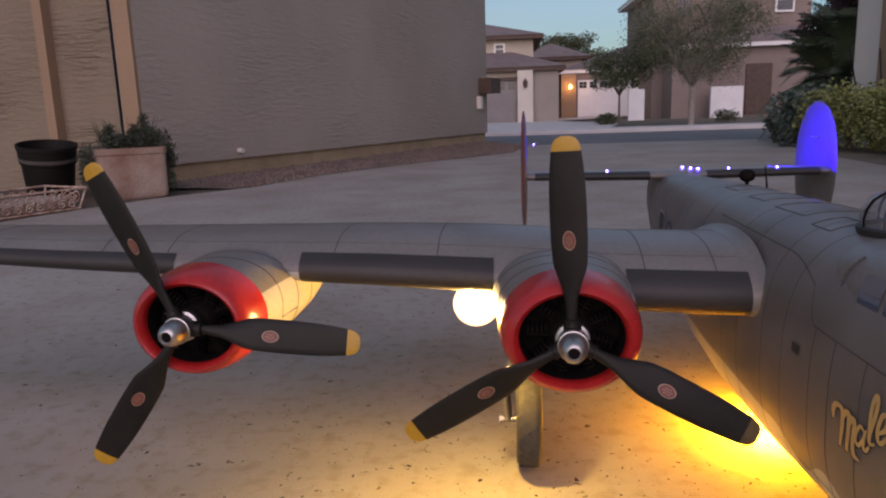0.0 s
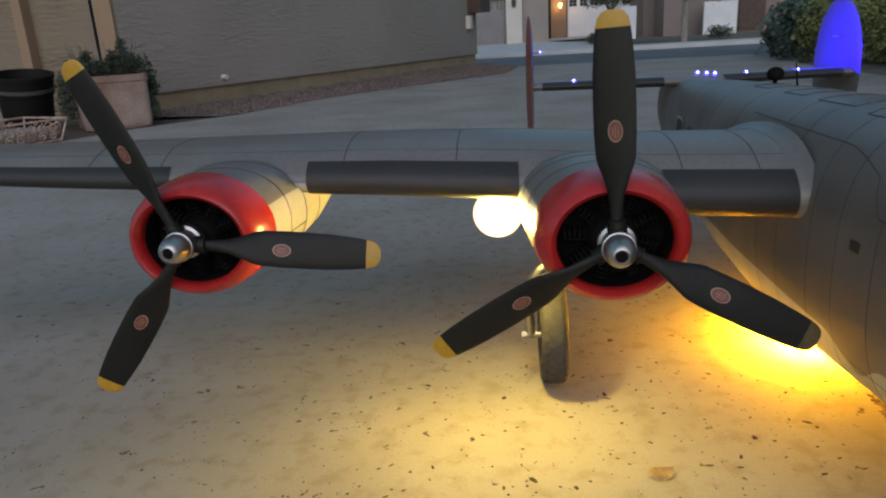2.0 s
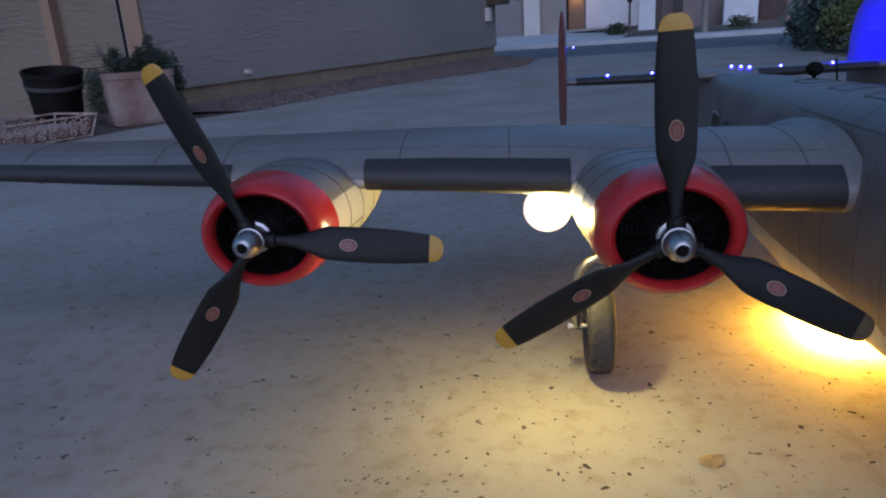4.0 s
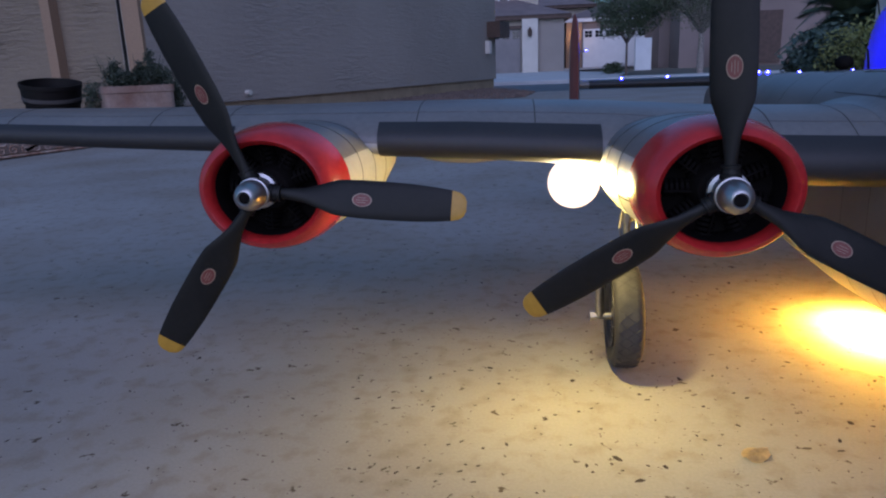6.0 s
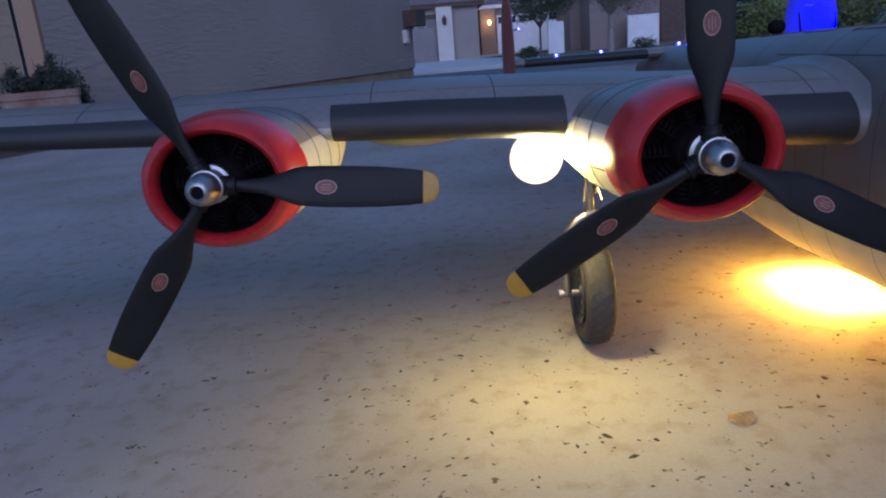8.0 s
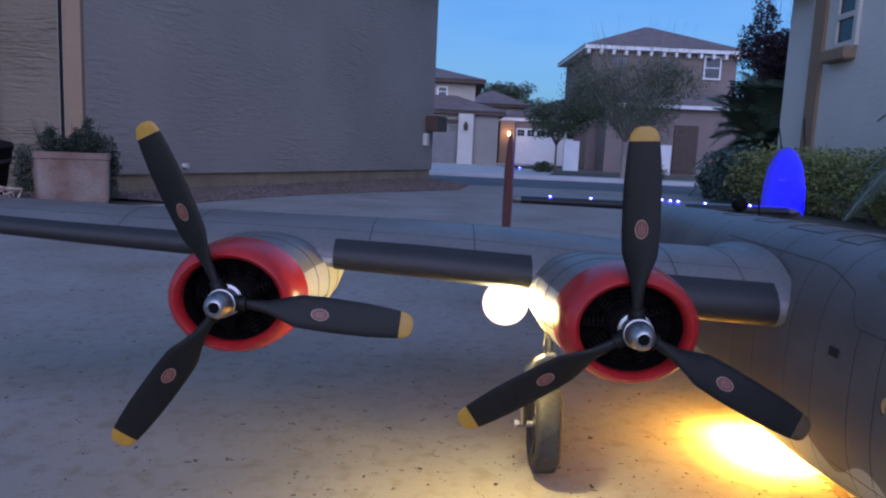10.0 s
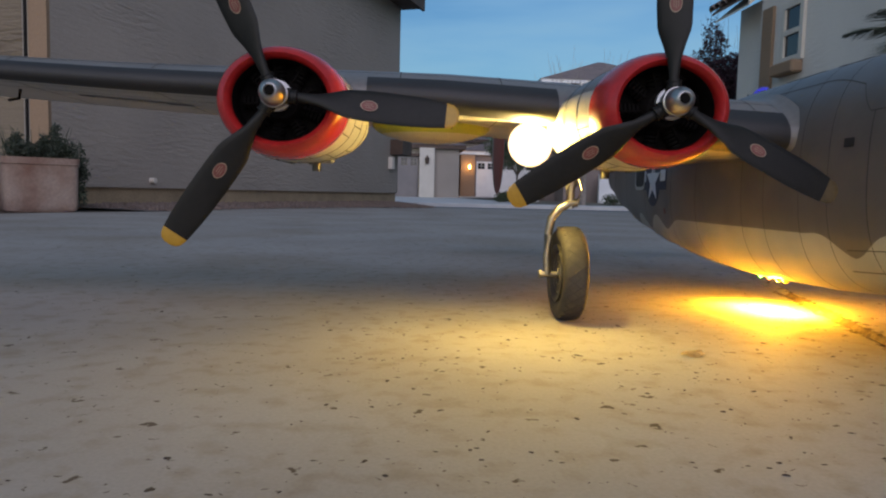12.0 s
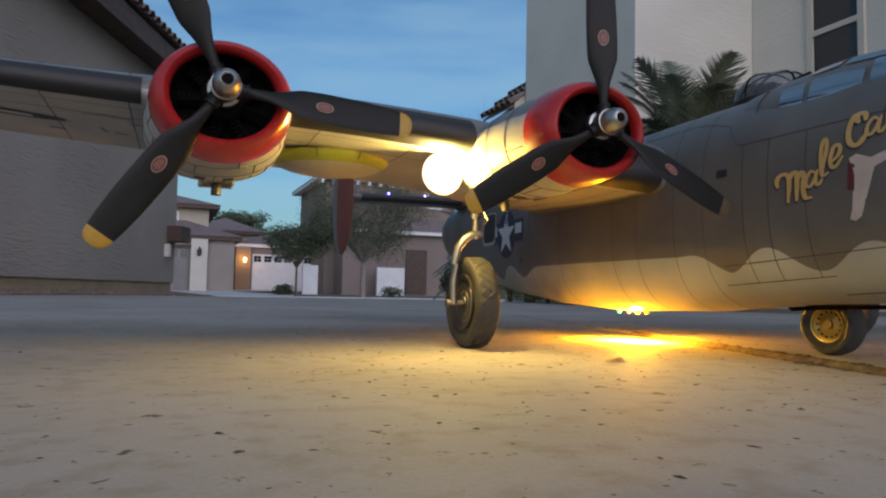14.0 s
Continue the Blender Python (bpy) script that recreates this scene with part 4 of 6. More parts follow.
bm = tube([(0.028, 0.0, 0.050), (0.030, 0.0, 0.10), (0.02, 0.0, 0.16)], 0.005, 10)
join(bm, tube([(0.0, 0, 0.050), (0.030, 0.0, 0.050)], 0.004, 10))
part("fork", bm, STEEL, nose, "grey metal fork", True)
bm = grid_quad(-0.10, -0.035, 0.14, 0.0, 8, 1)
for p in bm.verts:
    v = -0.045 - p.co.x
    p.co = Vector((-0.040 - p.co.y * 0.3, v, lerp_table(FUS, v)[1] + 0.002 + p.co.y * 0.2))
bmesh.ops.solidify(bm, geom=bm.faces[:], thickness=0.0015)
part("bay_door", bm, ENGINE, nose, "dark edge of the wheel bay")

# tail: tailplane and two oval fins
rings = []
for u in [-0.385 + 0.77 * i / 16 for i in range(17)]:
    c = 0.175 - 0.03 * abs(u) / 0.385
    v0 = 1.115 + 0.05 * abs(u) / 0.385
    ring = []
    for k in range(24):
        w = 2 * math.pi * k / 24
        x = 0.5 - 0.5 * math.cos(w)
        y = 5 * 0.15 * (0.2969 * x ** 0.5 - 0.126 * x - 0.3516 * x ** 2 + 0.2843 * x ** 3 - 0.1036 * x ** 4) * c
        ring.append((u, v0 + x * c, 0.349 + (y if w <= math.pi else -y)))
    rings.append(ring)
stab = part("tailplane", loft(rings), OLIVE, plane, "olive tailplane", True)
for ua, ub in ((-0.36, -0.07), (0.07, 0.36)):
    rr = []
    for i in range(9):
        u = ua + (ub - ua) * i / 8
        c = 0.175 - 0.03 * abs(u) / 0.385
        v0 = 1.115 + 0.05 * abs(u) / 0.385
        rr.append([(u, v0 + x * c - 0.0012, 0.349 + s * (5 * 0.15 * (0.2969 * x ** 0.5 - 0.126 * x - 0.3516 * x ** 2) * c + 0.001)) for x, s in ((0.12, -1), (0.06, -1), (0.02, -1), (0, 0), (0.02, 1), (0.06, 1), (0.12, 1))])
    part("leading_edge_boot", loft(rr, cap=False, closed=False), BOOT, stab, "black rubber boot", True)
for side in (-1, 1):
    rings = []
    for j in range(25):
        s = -1 + 2 * j / 24
        s = math.sin(s * math.pi / 2) * 0.999
        c = 0.13 * (1 - abs(s) ** 2.3) ** 0.5
        ring = []
        for k in range(20):
            w = 2 * math.pi * k / 20
            ring.append((side * (0.390 if side > 0 else 0.387) + math.sin(w) * 0.0085 * (1 - abs(s) ** 3) ** 0.5, 1.277 - math.cos(w) * c, 0.357 + 0.167 * s))
        rings.append(ring)
    fin = part("tail_fin", loft(rings), [OLIVE, FIN_RED], plane, "oval upright tail fin with a red-brown outer face", True)
    for f in fin.data.polygons:
        s = (f.center.z - 0.357) / 0.167
        c = 0.13 * max(0.02, 1 - abs(s) ** 2.3) ** 0.5
        if side * f.normal.x > 0 and (f.center.y - 1.277) / c < 0.3:
            f.material_index = 1
    bm = tube([(side * 0.387, 1.24, 0.43), (side * 0.375, 1.24, 0.43), (side * 0.362, 1.245, 0.432)], 0.0022, 6)
    part("hinge_arm", bm, OLIVE, fin)

# lamps on the aircraft
def led(u, v, z, r, material, label):
    bm = bmesh.new()
    bmesh.ops.create_uvsphere(bm, u_segments=12, v_segments=8, radius=r)
    bmesh.ops.translate(bm, vec=(u, v, z), verts=bm.verts)
    ob = part("led", bm, material, plane, label, True)
    if material is LED_BLUE:
        bm = bmesh.new()
        bmesh.ops.create_uvsphere(bm, u_segments=10, v_segments=6, radius=r * 0.52)
        bmesh.ops.translate(bm, vec=(u - 0.0006, v - r * 0.56, z + r * 0.28), verts=bm.verts)
        part("core", bm, LED_CORE, ob, "white-hot core", True)


for u in (-0.285, -0.176, 0.13, 0.25):
    led(u + 0.003, 1.165, 0.3605, 0.0050, LED_BLUE, "small glowing blue-white lamp")
for u, v in ((0.020, 1.176), (0.034, 1.148), (0.046, 1.122)):
    led(u, v, 0.3645, 0.0055, LED_BLUE, "small glowing blue-white lamp")
led(-0.360, 1.245, 0.432, 0.0030, LED_BLUE, "small glowing blue-white lamp")
for v, mt in ((0.365, LED_AMBER), (0.39, LED_AMBER), (0.42, LED_PINK), (0.45, LED_GREEN)):
    led(-0.012, v, 0.056, 0.0042, mt, "small glowing belly lamp")
bm = lathe([(0.0, 0.002), (0.025, 0.0), (0.027, 0.004), (0.025, 0.016), (0.012, 0.028), (0.0, 0.028)], 32)
lampshell = part("landing_light", bm, STEEL, plane, "round landing lamp, switched on", True)
lampshell.location = (-0.472, 0.244, 0.262)
# lens drawn oversize, with a glowing ring added, to imitate glare
bm = lathe([(0.0, -0.010), (0.010, -0.009), (0.019, -0.005), (0.025, 0.0), (0.0, 0.0015)], 32)
part("lens", bm, LED_WHITE, lampshell, "glowing lens", True)
bm = lathe([(0.0252, 0.0005), (0.0285, -0.002), (0.032, -0.0005), (0.030, 0.006), (0.0252, 0.008), (0.0252, 0.0005)], 40, "Y", 1, 1, False)
part("glare_ring", bm, LED_GLARE, lampshell, "added warm glowing ring that imitates glare round the lens", True)

# cockpit canopy: a raised greenhouse with framed panes
CAN = [(-0.235, 0.060, 0.330, 0.348), (-0.20, 0.080, 0.322, 0.372), (-0.165, 0.090, 0.312, 0.390), (-0.10, 0.096, 0.312, 0.394), (-0.02, 0.098, 0.318, 0.390), (0.05, 0.092, 0.322, 0.384), (0.10, 0.06, 0.33, 0.376)]


def can_pt(v, s, g=0.0):
    """s runs from -1 (low, port) over 0 (top) to 1."""
    hw, zb, zt = lerp_table(CAN, v)
    w = s * math.pi / 2
    x = math.copysign(abs(math.sin(w)) ** 0.62, w) * (hw + g)
    return (x, v, zb + abs(math.cos(w)) ** 0.72 * (zt - zb) + g)


rings = [[can_pt(-0.235 + 0.335 * i / 24, -1 + 2 * k / 28) for k in range(29)] for i in range(25)]
canopy = part("canopy", loft(rings, cap=False, closed=False), OLIVE, plane, "framed cockpit canopy", True)
for va, vb, sa, sb in ((-0.024, -0.060, -0.960, -0.655), (-0.068, -0.140, -0.960, -0.645), (-0.148, -0.181, -0.96, -0.56), (-0.186, -0.212, -0.86, -0.45), (-0.180, -0.215, -0.38, -0.03), (-0.180, -0.215, 0.03, 0.38),
                       (-0.06, -0.10, -0.52, -0.06), (-0.108, -0.170, -0.52, -0.06), (-0.06, -0.10, 0.06, 0.52), (-0.108, -0.170, 0.06, 0.52), (-0.068, -0.140, 0.66, 0.955), (-0.150, -0.180, 0.60, 0.95)):
    rr = [[can_pt(va + (vb - va) * i / 4, sa + (sb - sa) * k / 5, 0.0012) for k in range(6)] for i in range(5)]
    part("pane", loft(rr, cap=False, closed=False), PANE, canopy, "glossy window pane", True)

bm = tube([can_pt(0.012 - 0.19 * k / 14, -1.0, 0.001) for k in range(15)], 0.0011, 6)
join(bm, tube([can_pt(0.012 + 0.004 * math.sin(k * 0.5), -1.0 + 0.5 * k / 8, 0.0008) for k in range(9)], 0.0011, 6))
part("canopy_seam", bm, LINE, canopy, "dark seam round the canopy")

# top turret
turret = new("top_turret")
turret.parent = plane
turret.matrix_local = pose(0.012, 0.088, 0.387) @ Matrix.Diagonal((0.92, 0.92, 0.86, 1))
tagged(turret, "clear domed gun turret with thin frames")
bm = lathe([(0.060, -0.012), (0.0635, -0.003), (0.0635, 0.001), (0.0605, 0.003), (0.058, -0.012)], 40, "Z")
part("turret_ring", bm, BOOT, turret, "dark rubber-edged ring", True)
prof = [(0.060, 0.002), (0.0605, 0.012), (0.058, 0.024), (0.051, 0.036), (0.038, 0.045), (0.020, 0.050), (0.002, 0.051)]
part("dome", lathe(prof, 36, "Z"), CLEAR, turret, "clear plastic dome", True)
bm = bmesh.new()
for a in (75, 105, 180):
    w = radians(a)
    pts = [(math.cos(w) * r * 1.01, math.sin(w) * r * 1.01, z * 1.01) for r, z in prof] + [(-math.cos(w) * r * 1.01, -math.sin(w) * r * 1.01, z * 1.01) for r, z in reversed(prof)]
    join(bm, tube(pts, 0.0017, 6))
part("dome_frame", bm, ENGINE, turret, "thin dark dome frames")
bm = bmesh.new()
box(bm, -0.036, -0.034, -0.01, 0.036, 0.012, 0.026, 0.006)
join(bm, tube([(-0.014, -0.02, 0.018), (-0.014, -0.085, 0.026)], 0.0032, 8))
join(bm, tube([(0.014, -0.02, 0.018), (0.014, -0.085, 0.026)], 0.0032, 8))
part("gun_mount", bm, ENGINE, turret, "black gun block with two barrels")

# fittings on the back: loop housing, mast, hatch
bm = bmesh.new()
bmesh.ops.create_uvsphere(bm, u_segments=18, v_segments=12, radius=0.0135)
bmesh.ops.scale(bm, vec=(1.1, 1.25, 0.95), verts=bm.verts)
bmesh.ops.translate(bm, vec=(0.032, 0.705, 0.387), verts=bm.verts)
join(bm, tube([(0.032, 0.705, 0.368), (0.032, 0.705, 0.390)], 0.004, 8))
part("loop_housing", bm, ENGINE, plane, "black teardrop housing", True)
bm = tube([(0.055, 0.66, 0.360), (0.052, 0.668, 0.408)], 0.0022, 6, 0.5)
part("mast", bm, ENGINE, plane, "thin dark mast")

# markings on the side: brush-script strokes in millimetres, forward along the body and up
def brush(strokes, width, dx=0.0, dy=0.0):
    bm = bmesh.new()
    for n, pts in enumerate(strokes):
        pts = [Vector((x + dx, y + dy, 0)) / 1000 for x, y in pts]
        line = []
        ext = [pts[0] * 2 - pts[1]] + pts + [pts[-1] * 2 - pts[-2]]
        for a, c, d, e in zip(ext, ext[1:], ext[2:], ext[3:]):
            for k in range(6):
                t = k / 6
                line.append(0.5 * ((2 * c) + (d - a) * t + (2 * a - 5 * c + 4 * d - e) * t * t + (3 * c - a - 3 * d + e) * t ** 3))
        line.append(pts[-1])
        rows = []
        for k, q in enumerate(line):
            d = (line[min(k + 1, len(line) - 1)] - line[max(k - 1, 0)]).normalized()
            # the brush is broad on the upright strokes and thins at both ends
            f = k / (len(line) - 1)
            w = width / 1000 * (0.62 + 0.38 * abs(d.y)) * (0.55 + 0.45 * min(1, 6 * f, 6 * (1 - f)))
            o = Vector((-d.y, d.x, 0)) * w / 2
            rows.append([bm.verts.new(p + Vector((0, 0, 0.00006 * n))) for p in (q - o, q, q + o)])
        for a, c in zip(rows, rows[1:]):
            for k in range(2):
                bm.faces.new((a[k], a[k + 1], c[k + 1], c[k]))
    return bm


GLYPH = {
    "M": [[(40, 28), (38, 35), (42, 42), (50, 44), (56, 40), (57, 26), (55, 7)], [(57, 34), (62, 43), (68, 43), (69, 29), (68, 8)], [(70, 33), (74, 42), (79, 40), (78, 23), (81, 11), (91, 10)]],
    "a": [[(96, 39), (90, 42), (84, 36), (82, 27), (87, 23), (93, 29), (96, 38)], [(99, 43), (96, 32), (97, 25), (101, 25), (106, 31)]],
    "l": [[(103, 36), (103, 52), (104, 70), (108, 78), (111, 73), (110, 60), (105, 43), (106, 34), (114, 37)]],
    "e": [[(115, 47), (126, 55), (129, 63), (126, 68), (120, 65), (116, 52), (118, 43), (124, 43), (133, 54)]],
    "C": [[(152, 89), (148, 94), (151, 100), (158, 98), (159, 90)], [(154, 101), (144, 97), (139, 82), (141, 68), (149, 63), (157, 68), (163, 78)]],
}
for name, mt, grow, off in (("lettering_shadow", LINE, 0.0007, (-2.6, -2.6)), ("lettering", LETTER, 0.0014, (0, 0))):
    for letter, dx, dy in (("M", 0, 0), ("a", 0, 0), ("l", 0, 0), ("e", 0, 0), ("C", 0, 0), ("a", 79, 49), ("l", 82, 42), ("l", 97, 45)):
        bm = brush(GLYPH[letter], 7.2 if letter in "MC" else 4.8 if letter == "a" else 5.8, dx + off[0], 200 + dy + off[1])
        part(name, on_side(bm, 0, 0, 0, grow), mt, fuselage, "orange-cream brush script letter " + letter if grow > 0.001 else "dark edge behind the letter")
# plain painted shape below the lettering
bm = bmesh.new()
pts = [(-0.003, 0.0), (0.004, -0.003), (0.012, 0.002), (0.007, 0.008), (0.010, 0.040), (0.016, 0.054), (0.030, 0.056), (0.045, 0.062), (0.043, 0.072), (0.026, 0.067), (0.016, 0.071), (0.008, 0.074), (-0.001, 0.070), (0.005, 0.054), (0.001, 0.010)]
bm.faces.new([bm.verts.new((x, y, 0)) for x, y in pts])
bmesh.ops.triangulate(bm, faces=bm.faces)
part("painted_shape", on_side(bm, -0.141, 0.179), PALE, fuselage, "plain pale painted patch")
bm = bmesh.new()
bm.faces.new([bm.verts.new((x, y, 0)) for x, y in ((-0.006, 0.030), (0.003, 0.028), (0.004, 0.058), (-0.004, 0.062))])
part("painted_shape", on_side(bm, -0.143, 0.183), MAROON, fuselage, "plain maroon painted patch")
# star and bars
bm = bmesh.new()
bm.faces.new([bm.verts.new((math.cos(2 * math.pi * k / 40) * 0.056, math.sin(2 * math.pi * k / 40) * 0.058, 0)) for k in range(40)])
bmesh.ops.triangulate(bm, faces=bm.faces)
part("insignia_disc", on_side(bm, 0.793, 0.229, 0, 0.0006), STAR_BLUE, fuselage, "dark blue disc")
join_bm = grid_quad(-0.102, -0.026, 0.102, 0.026)
part("insignia_band", on_side(join_bm, 0.793, 0.234, 0, 0.0005), STAR_BLUE, fuselage, "dark blue band")
bm = bmesh.new()
vs = [bm.verts.new((math.cos(math.pi / 2 + math.pi * k / 5) * (0.054 if k % 2 == 0 else 0.021), math.sin(math.pi / 2 + math.pi * k / 5) * (0.054 if k % 2 == 0 else 0.021), 0)) for k in range(10)]
ctr = bm.verts.new((0, 0, 0))
for k in range(10):
    bm.faces.new((ctr, vs[k], vs[(k + 1) % 10]))
part("star", on_side(bm, 0.793, 0.229, 0, 0.0012), STAR_WHITE, fuselage, "white star")
for a, b in ((0.056, 0.094), (-0.094, -0.056)):
    part("insignia_bar", on_side(grid_quad(a, -0.002, b, 0.022), 0.793, 0.229, 0, 0.0012), STAR_WHITE, fuselage, "white bar")
# waist window and small vent
def rounded(hx, hy, n=28, k=0.35):
    bm = bmesh.new()
    rings = []
    for f in (1.0, 0.6, 0.25):
        rings.append([(math.copysign(abs(math.cos(w)) ** k, math.cos(w)) * hx * f, math.copysign(abs(math.sin(w)) ** k, math.sin(w)) * hy * f, 0) for w in [2 * math.pi * i / n for i in range(n)]])
    return loft(rings)


part("waist_window_frame", on_side(rounded(0.050, 0.042), 0.910, 0.250, 0, 0.0016), GREY, fuselage, "pale rim of the waist window")
part("waist_window", on_side(rounded(0.043, 0.036), 0.908, 0.252, 0, 0.0022), BOOT, fuselage, "dark open waist window")
part("badge", on_side(rounded(0.008, 0.006), 0.705, 0.163, 0, 0.001), DECAL_RED, fuselage, "small red badge")
part("vent", on_side(grid_quad(-0.010, -0.0055, 0.010, 0.0055), 0.060, 0.262, 0, 0.001), BOOT, fuselage, "small dark vent slot")
bm = tube([(-1.245, 0.36, 0.345), (-1.245, 0.352, 0.318), (-1.245, 0.325, 0.312)], 0.0022, 8)
part("pitot_tube", bm, ENGINE, plane, "bent dark tube under the wing")
# ---------------------------------------------------------------- houses and garden
WALL_DIR = Vector((0.378, 1, 0)).normalized()
CORNER = Vector((0.33, 13.06, 0))
NEAR = Vector((-2.317, 6.217, 0))


def wall_box(bm, a, b, depth, z0, z1):
    """An upright slab from a to b, depth metres thick on the left of that way."""
    a, b = Vector((a[0], a[1], 0)), Vector((b[0], b[1], 0))
    d = (b - a).normalized()
    n = Vector((-d.y, d.x, 0)) * depth
    p = [a, b, b + n, a + n]
    lo = [bm.verts.new((q.x, q.y, z0)) for q in p]
    hi = [bm.verts.new((q.x, q.y, z1)) for q in p]
    bm.faces.new(lo[::-1])
    bm.faces.new(hi)
    for i in range(4):
        j = (i + 1) % 4
        bm.faces.new((lo[i], lo[j], hi[j], hi[i]))


house = thing("neighbour_house", Matrix(), "beige stucco house with a tiled roof beside the driveway", "house", kind="structure")
bm = bmesh.new()
wall_box(bm, NEAR, CORNER, 0.25, 0.17, 3.75)
back = CORNER + Vector((-0.934, 0.357, 0)) * 9
wall_box(bm, CORNER + Vector((-0.234, 0.089, 0)), back, -0.25, 0.17, 3.75)
part("wall", bm, STUCCO, house, "beige trowelled stucco wall")
bm = bmesh.new()
inset = Vector((-0.934, 0.357, 0)) * 0.03
wall_box(bm, NEAR + inset, CORNER + inset - WALL_DIR * 0.03, 0.2, -0.3, 0.172)
part("footing", bm, FOOTING, house, "bare concrete footing strip")
# wall facing the driveway's side, with upright trim bands
left = NEAR + Vector((-1, 0.16, 0)) * 7
bm = bmesh.new()
wall_box(bm, left, NEAR + Vector((-0.22, 0.12, 0)), 0.25, -0.1, 3.75)
part("wall", bm, STUCCO_ROUGH, house, "rough trowelled stucco wall in warm beige")
for k, (off, w, d) in enumerate(((0.0, 0.145, 0.022), (0.79, 0.085, 0.018), (2.1, 0.10, 0.02))):
    bm = bmesh.new()
    a = NEAR + Vector((-1, 0.16, 0)) * off
    wall_box(bm, a + Vector((-w, 0.16 * w - d + 0.0, 0)), a + Vector((0, -d, 0)), 0.3, -0.1, 3.72)
    part("trim_band", bm, STUCCO_TAN, house, "tan upright trim band")
# dark upright bar added where only a shadow line runs
bm = tube([NEAR + Vector((-0.165, 0.0, -0.05)), NEAR + Vector((-0.165, 0.0, 3.7))], 0.013, 8)
part("shadow_bar", bm, BIN, house, "thin dark bar in place of a shadow line")
# eave with fascia and barrel tiles
out = Vector((0.934, -0.357, 0))
bm = bmesh.new()
e0, e1 = NEAR - WALL_DIR * 0.4, CORNER + WALL_DIR * 0.12
wall_box(bm, e0 + out * 0.36, e1 + out * 0.36, 0.7, 3.36, 3.42)
wall_box(bm, e0 + out * 0.40, e1 + out * 0.40, 0.05, 3.32, 3.60)
part("fascia", bm, WOOD_DARK, house, "dark brown fascia and soffit")
bm = bmesh.new()
p = [e0 + out * 0.46, e1 + out * 0.46, e1 - out * 5, e0 - out * 5]
vs = [bm.verts.new((q.x, q.y, z)) for q, z in zip(p, (3.64, 3.64, 5.55, 5.55))]
bm.faces.new(vs)
bmesh.ops.solidify(bm, geom=bm.faces[:], thickness=0.05)
roof = part("roof", bm, ROOF, house, "weathered brown tiled roof")
ring0, ring1 = [], []
for k in range(9):
    w = math.pi * k / 8
    ring0.append((math.cos(w) * 0.085, 0.0, math.sin(w) * 0.085))
    ring1.append((math.cos(w) * 0.075, 0.45, math.sin(w) * 0.070))
inner0 = [(x * 0.82, y, z * 0.82) for x, y, z in ring0]
tile_bm = loft([inner0, ring0, ring1], cap=False, closed=False)
tile_me = bpy.data.meshes.new("roof_tile")
tile_bm.to_mesh(tile_me)
tile_bm.free()
tile_me.materials.append(ROOF)
length = (e1 - e0).length
q = Matrix.Rotation(math.atan2(-out.x, out.y) + math.pi, 4, "Z")
for i in range(int(length / 0.2)):
    for row in range(3):
        pnt = e0 + WALL_DIR * (0.1 + 0.2 * i) + out * (0.50 - row * 0.40)
        t = new("roof_tile", tile_me)
        t.parent = roof
        t.matrix_local = Matrix.Translation((pnt.x, pnt.y, 3.68 + row * 0.40 * 0.35)) @ q @ Matrix.Rotation(math.atan(0.35), 4, "X")
# small fittings on the wall
wz = Vector((0.934, -0.357, 0))
hp = NEAR + WALL_DIR * 1.09
bm = tube([Vector((hp.x, hp.y, 0.24)), Vector((hp.x, hp.y, 0.24)) + wz * 0.06], 0.024, 12)
part("pipe_stub", bm, CREAM, house, "short capped pipe stub", True)
hp = CORNER - WALL_DIR * 0.25
bm = bmesh.new()
wall_box(bm, hp - WALL_DIR * 0.12 + wz * 0.22, hp + WALL_DIR * 0.34 + wz * 0.22, 0.24, 0.83, 1.08)
part("beam_end", bm, WOOD_DARK, house, "dark brown timber beam end")
bm = bmesh.new()
wall_box(bm, hp - WALL_DIR * 0.20 + wz * 0.07, hp - WALL_DIR * 0.10 + wz * 0.07, 0.08, 0.58, 0.78)
part("meter_box", bm, STUCCO_LIGHT, house, "small pale box on the wall")


def leaves(bm, rng, centre, size, count, leaf, flat=0.6, shape=None):
    """Many small leaf blades in an uneven cloud."""
    c = Vector(centre)
    for i in range(count):
        while True:
            p = Vector((rng.uniform(-1, 1), rng.uniform(-1, 1), rng.uniform(-1, 1)))
            if p.length < 1 and p.length > 0.35:
                break
        p = Vector((p.x * size[0], p.y * size[1], p.z * size[2]))
        k = noise.noise((c + p) * 1.7 / max(size))
        p *= 1 + 0.5 * k
        s = leaf * rng.uniform(0.6, 1.4)
        q = Euler((rng.uniform(-1, 1) * 1.2, rng.uniform(-1, 1) * 1.2, rng.random() * 6.3)).to_matrix()
        v = [bm.verts.new(c + p + q @ Vector(d)) for d in ((0, -s * 0.2, 0), (s * flat * 0.5, s * 0.35, 0.1 * s), (0, s, 0), (-s * flat * 0.5, s * 0.35, 0.1 * s))]
        bm.faces.new(v)


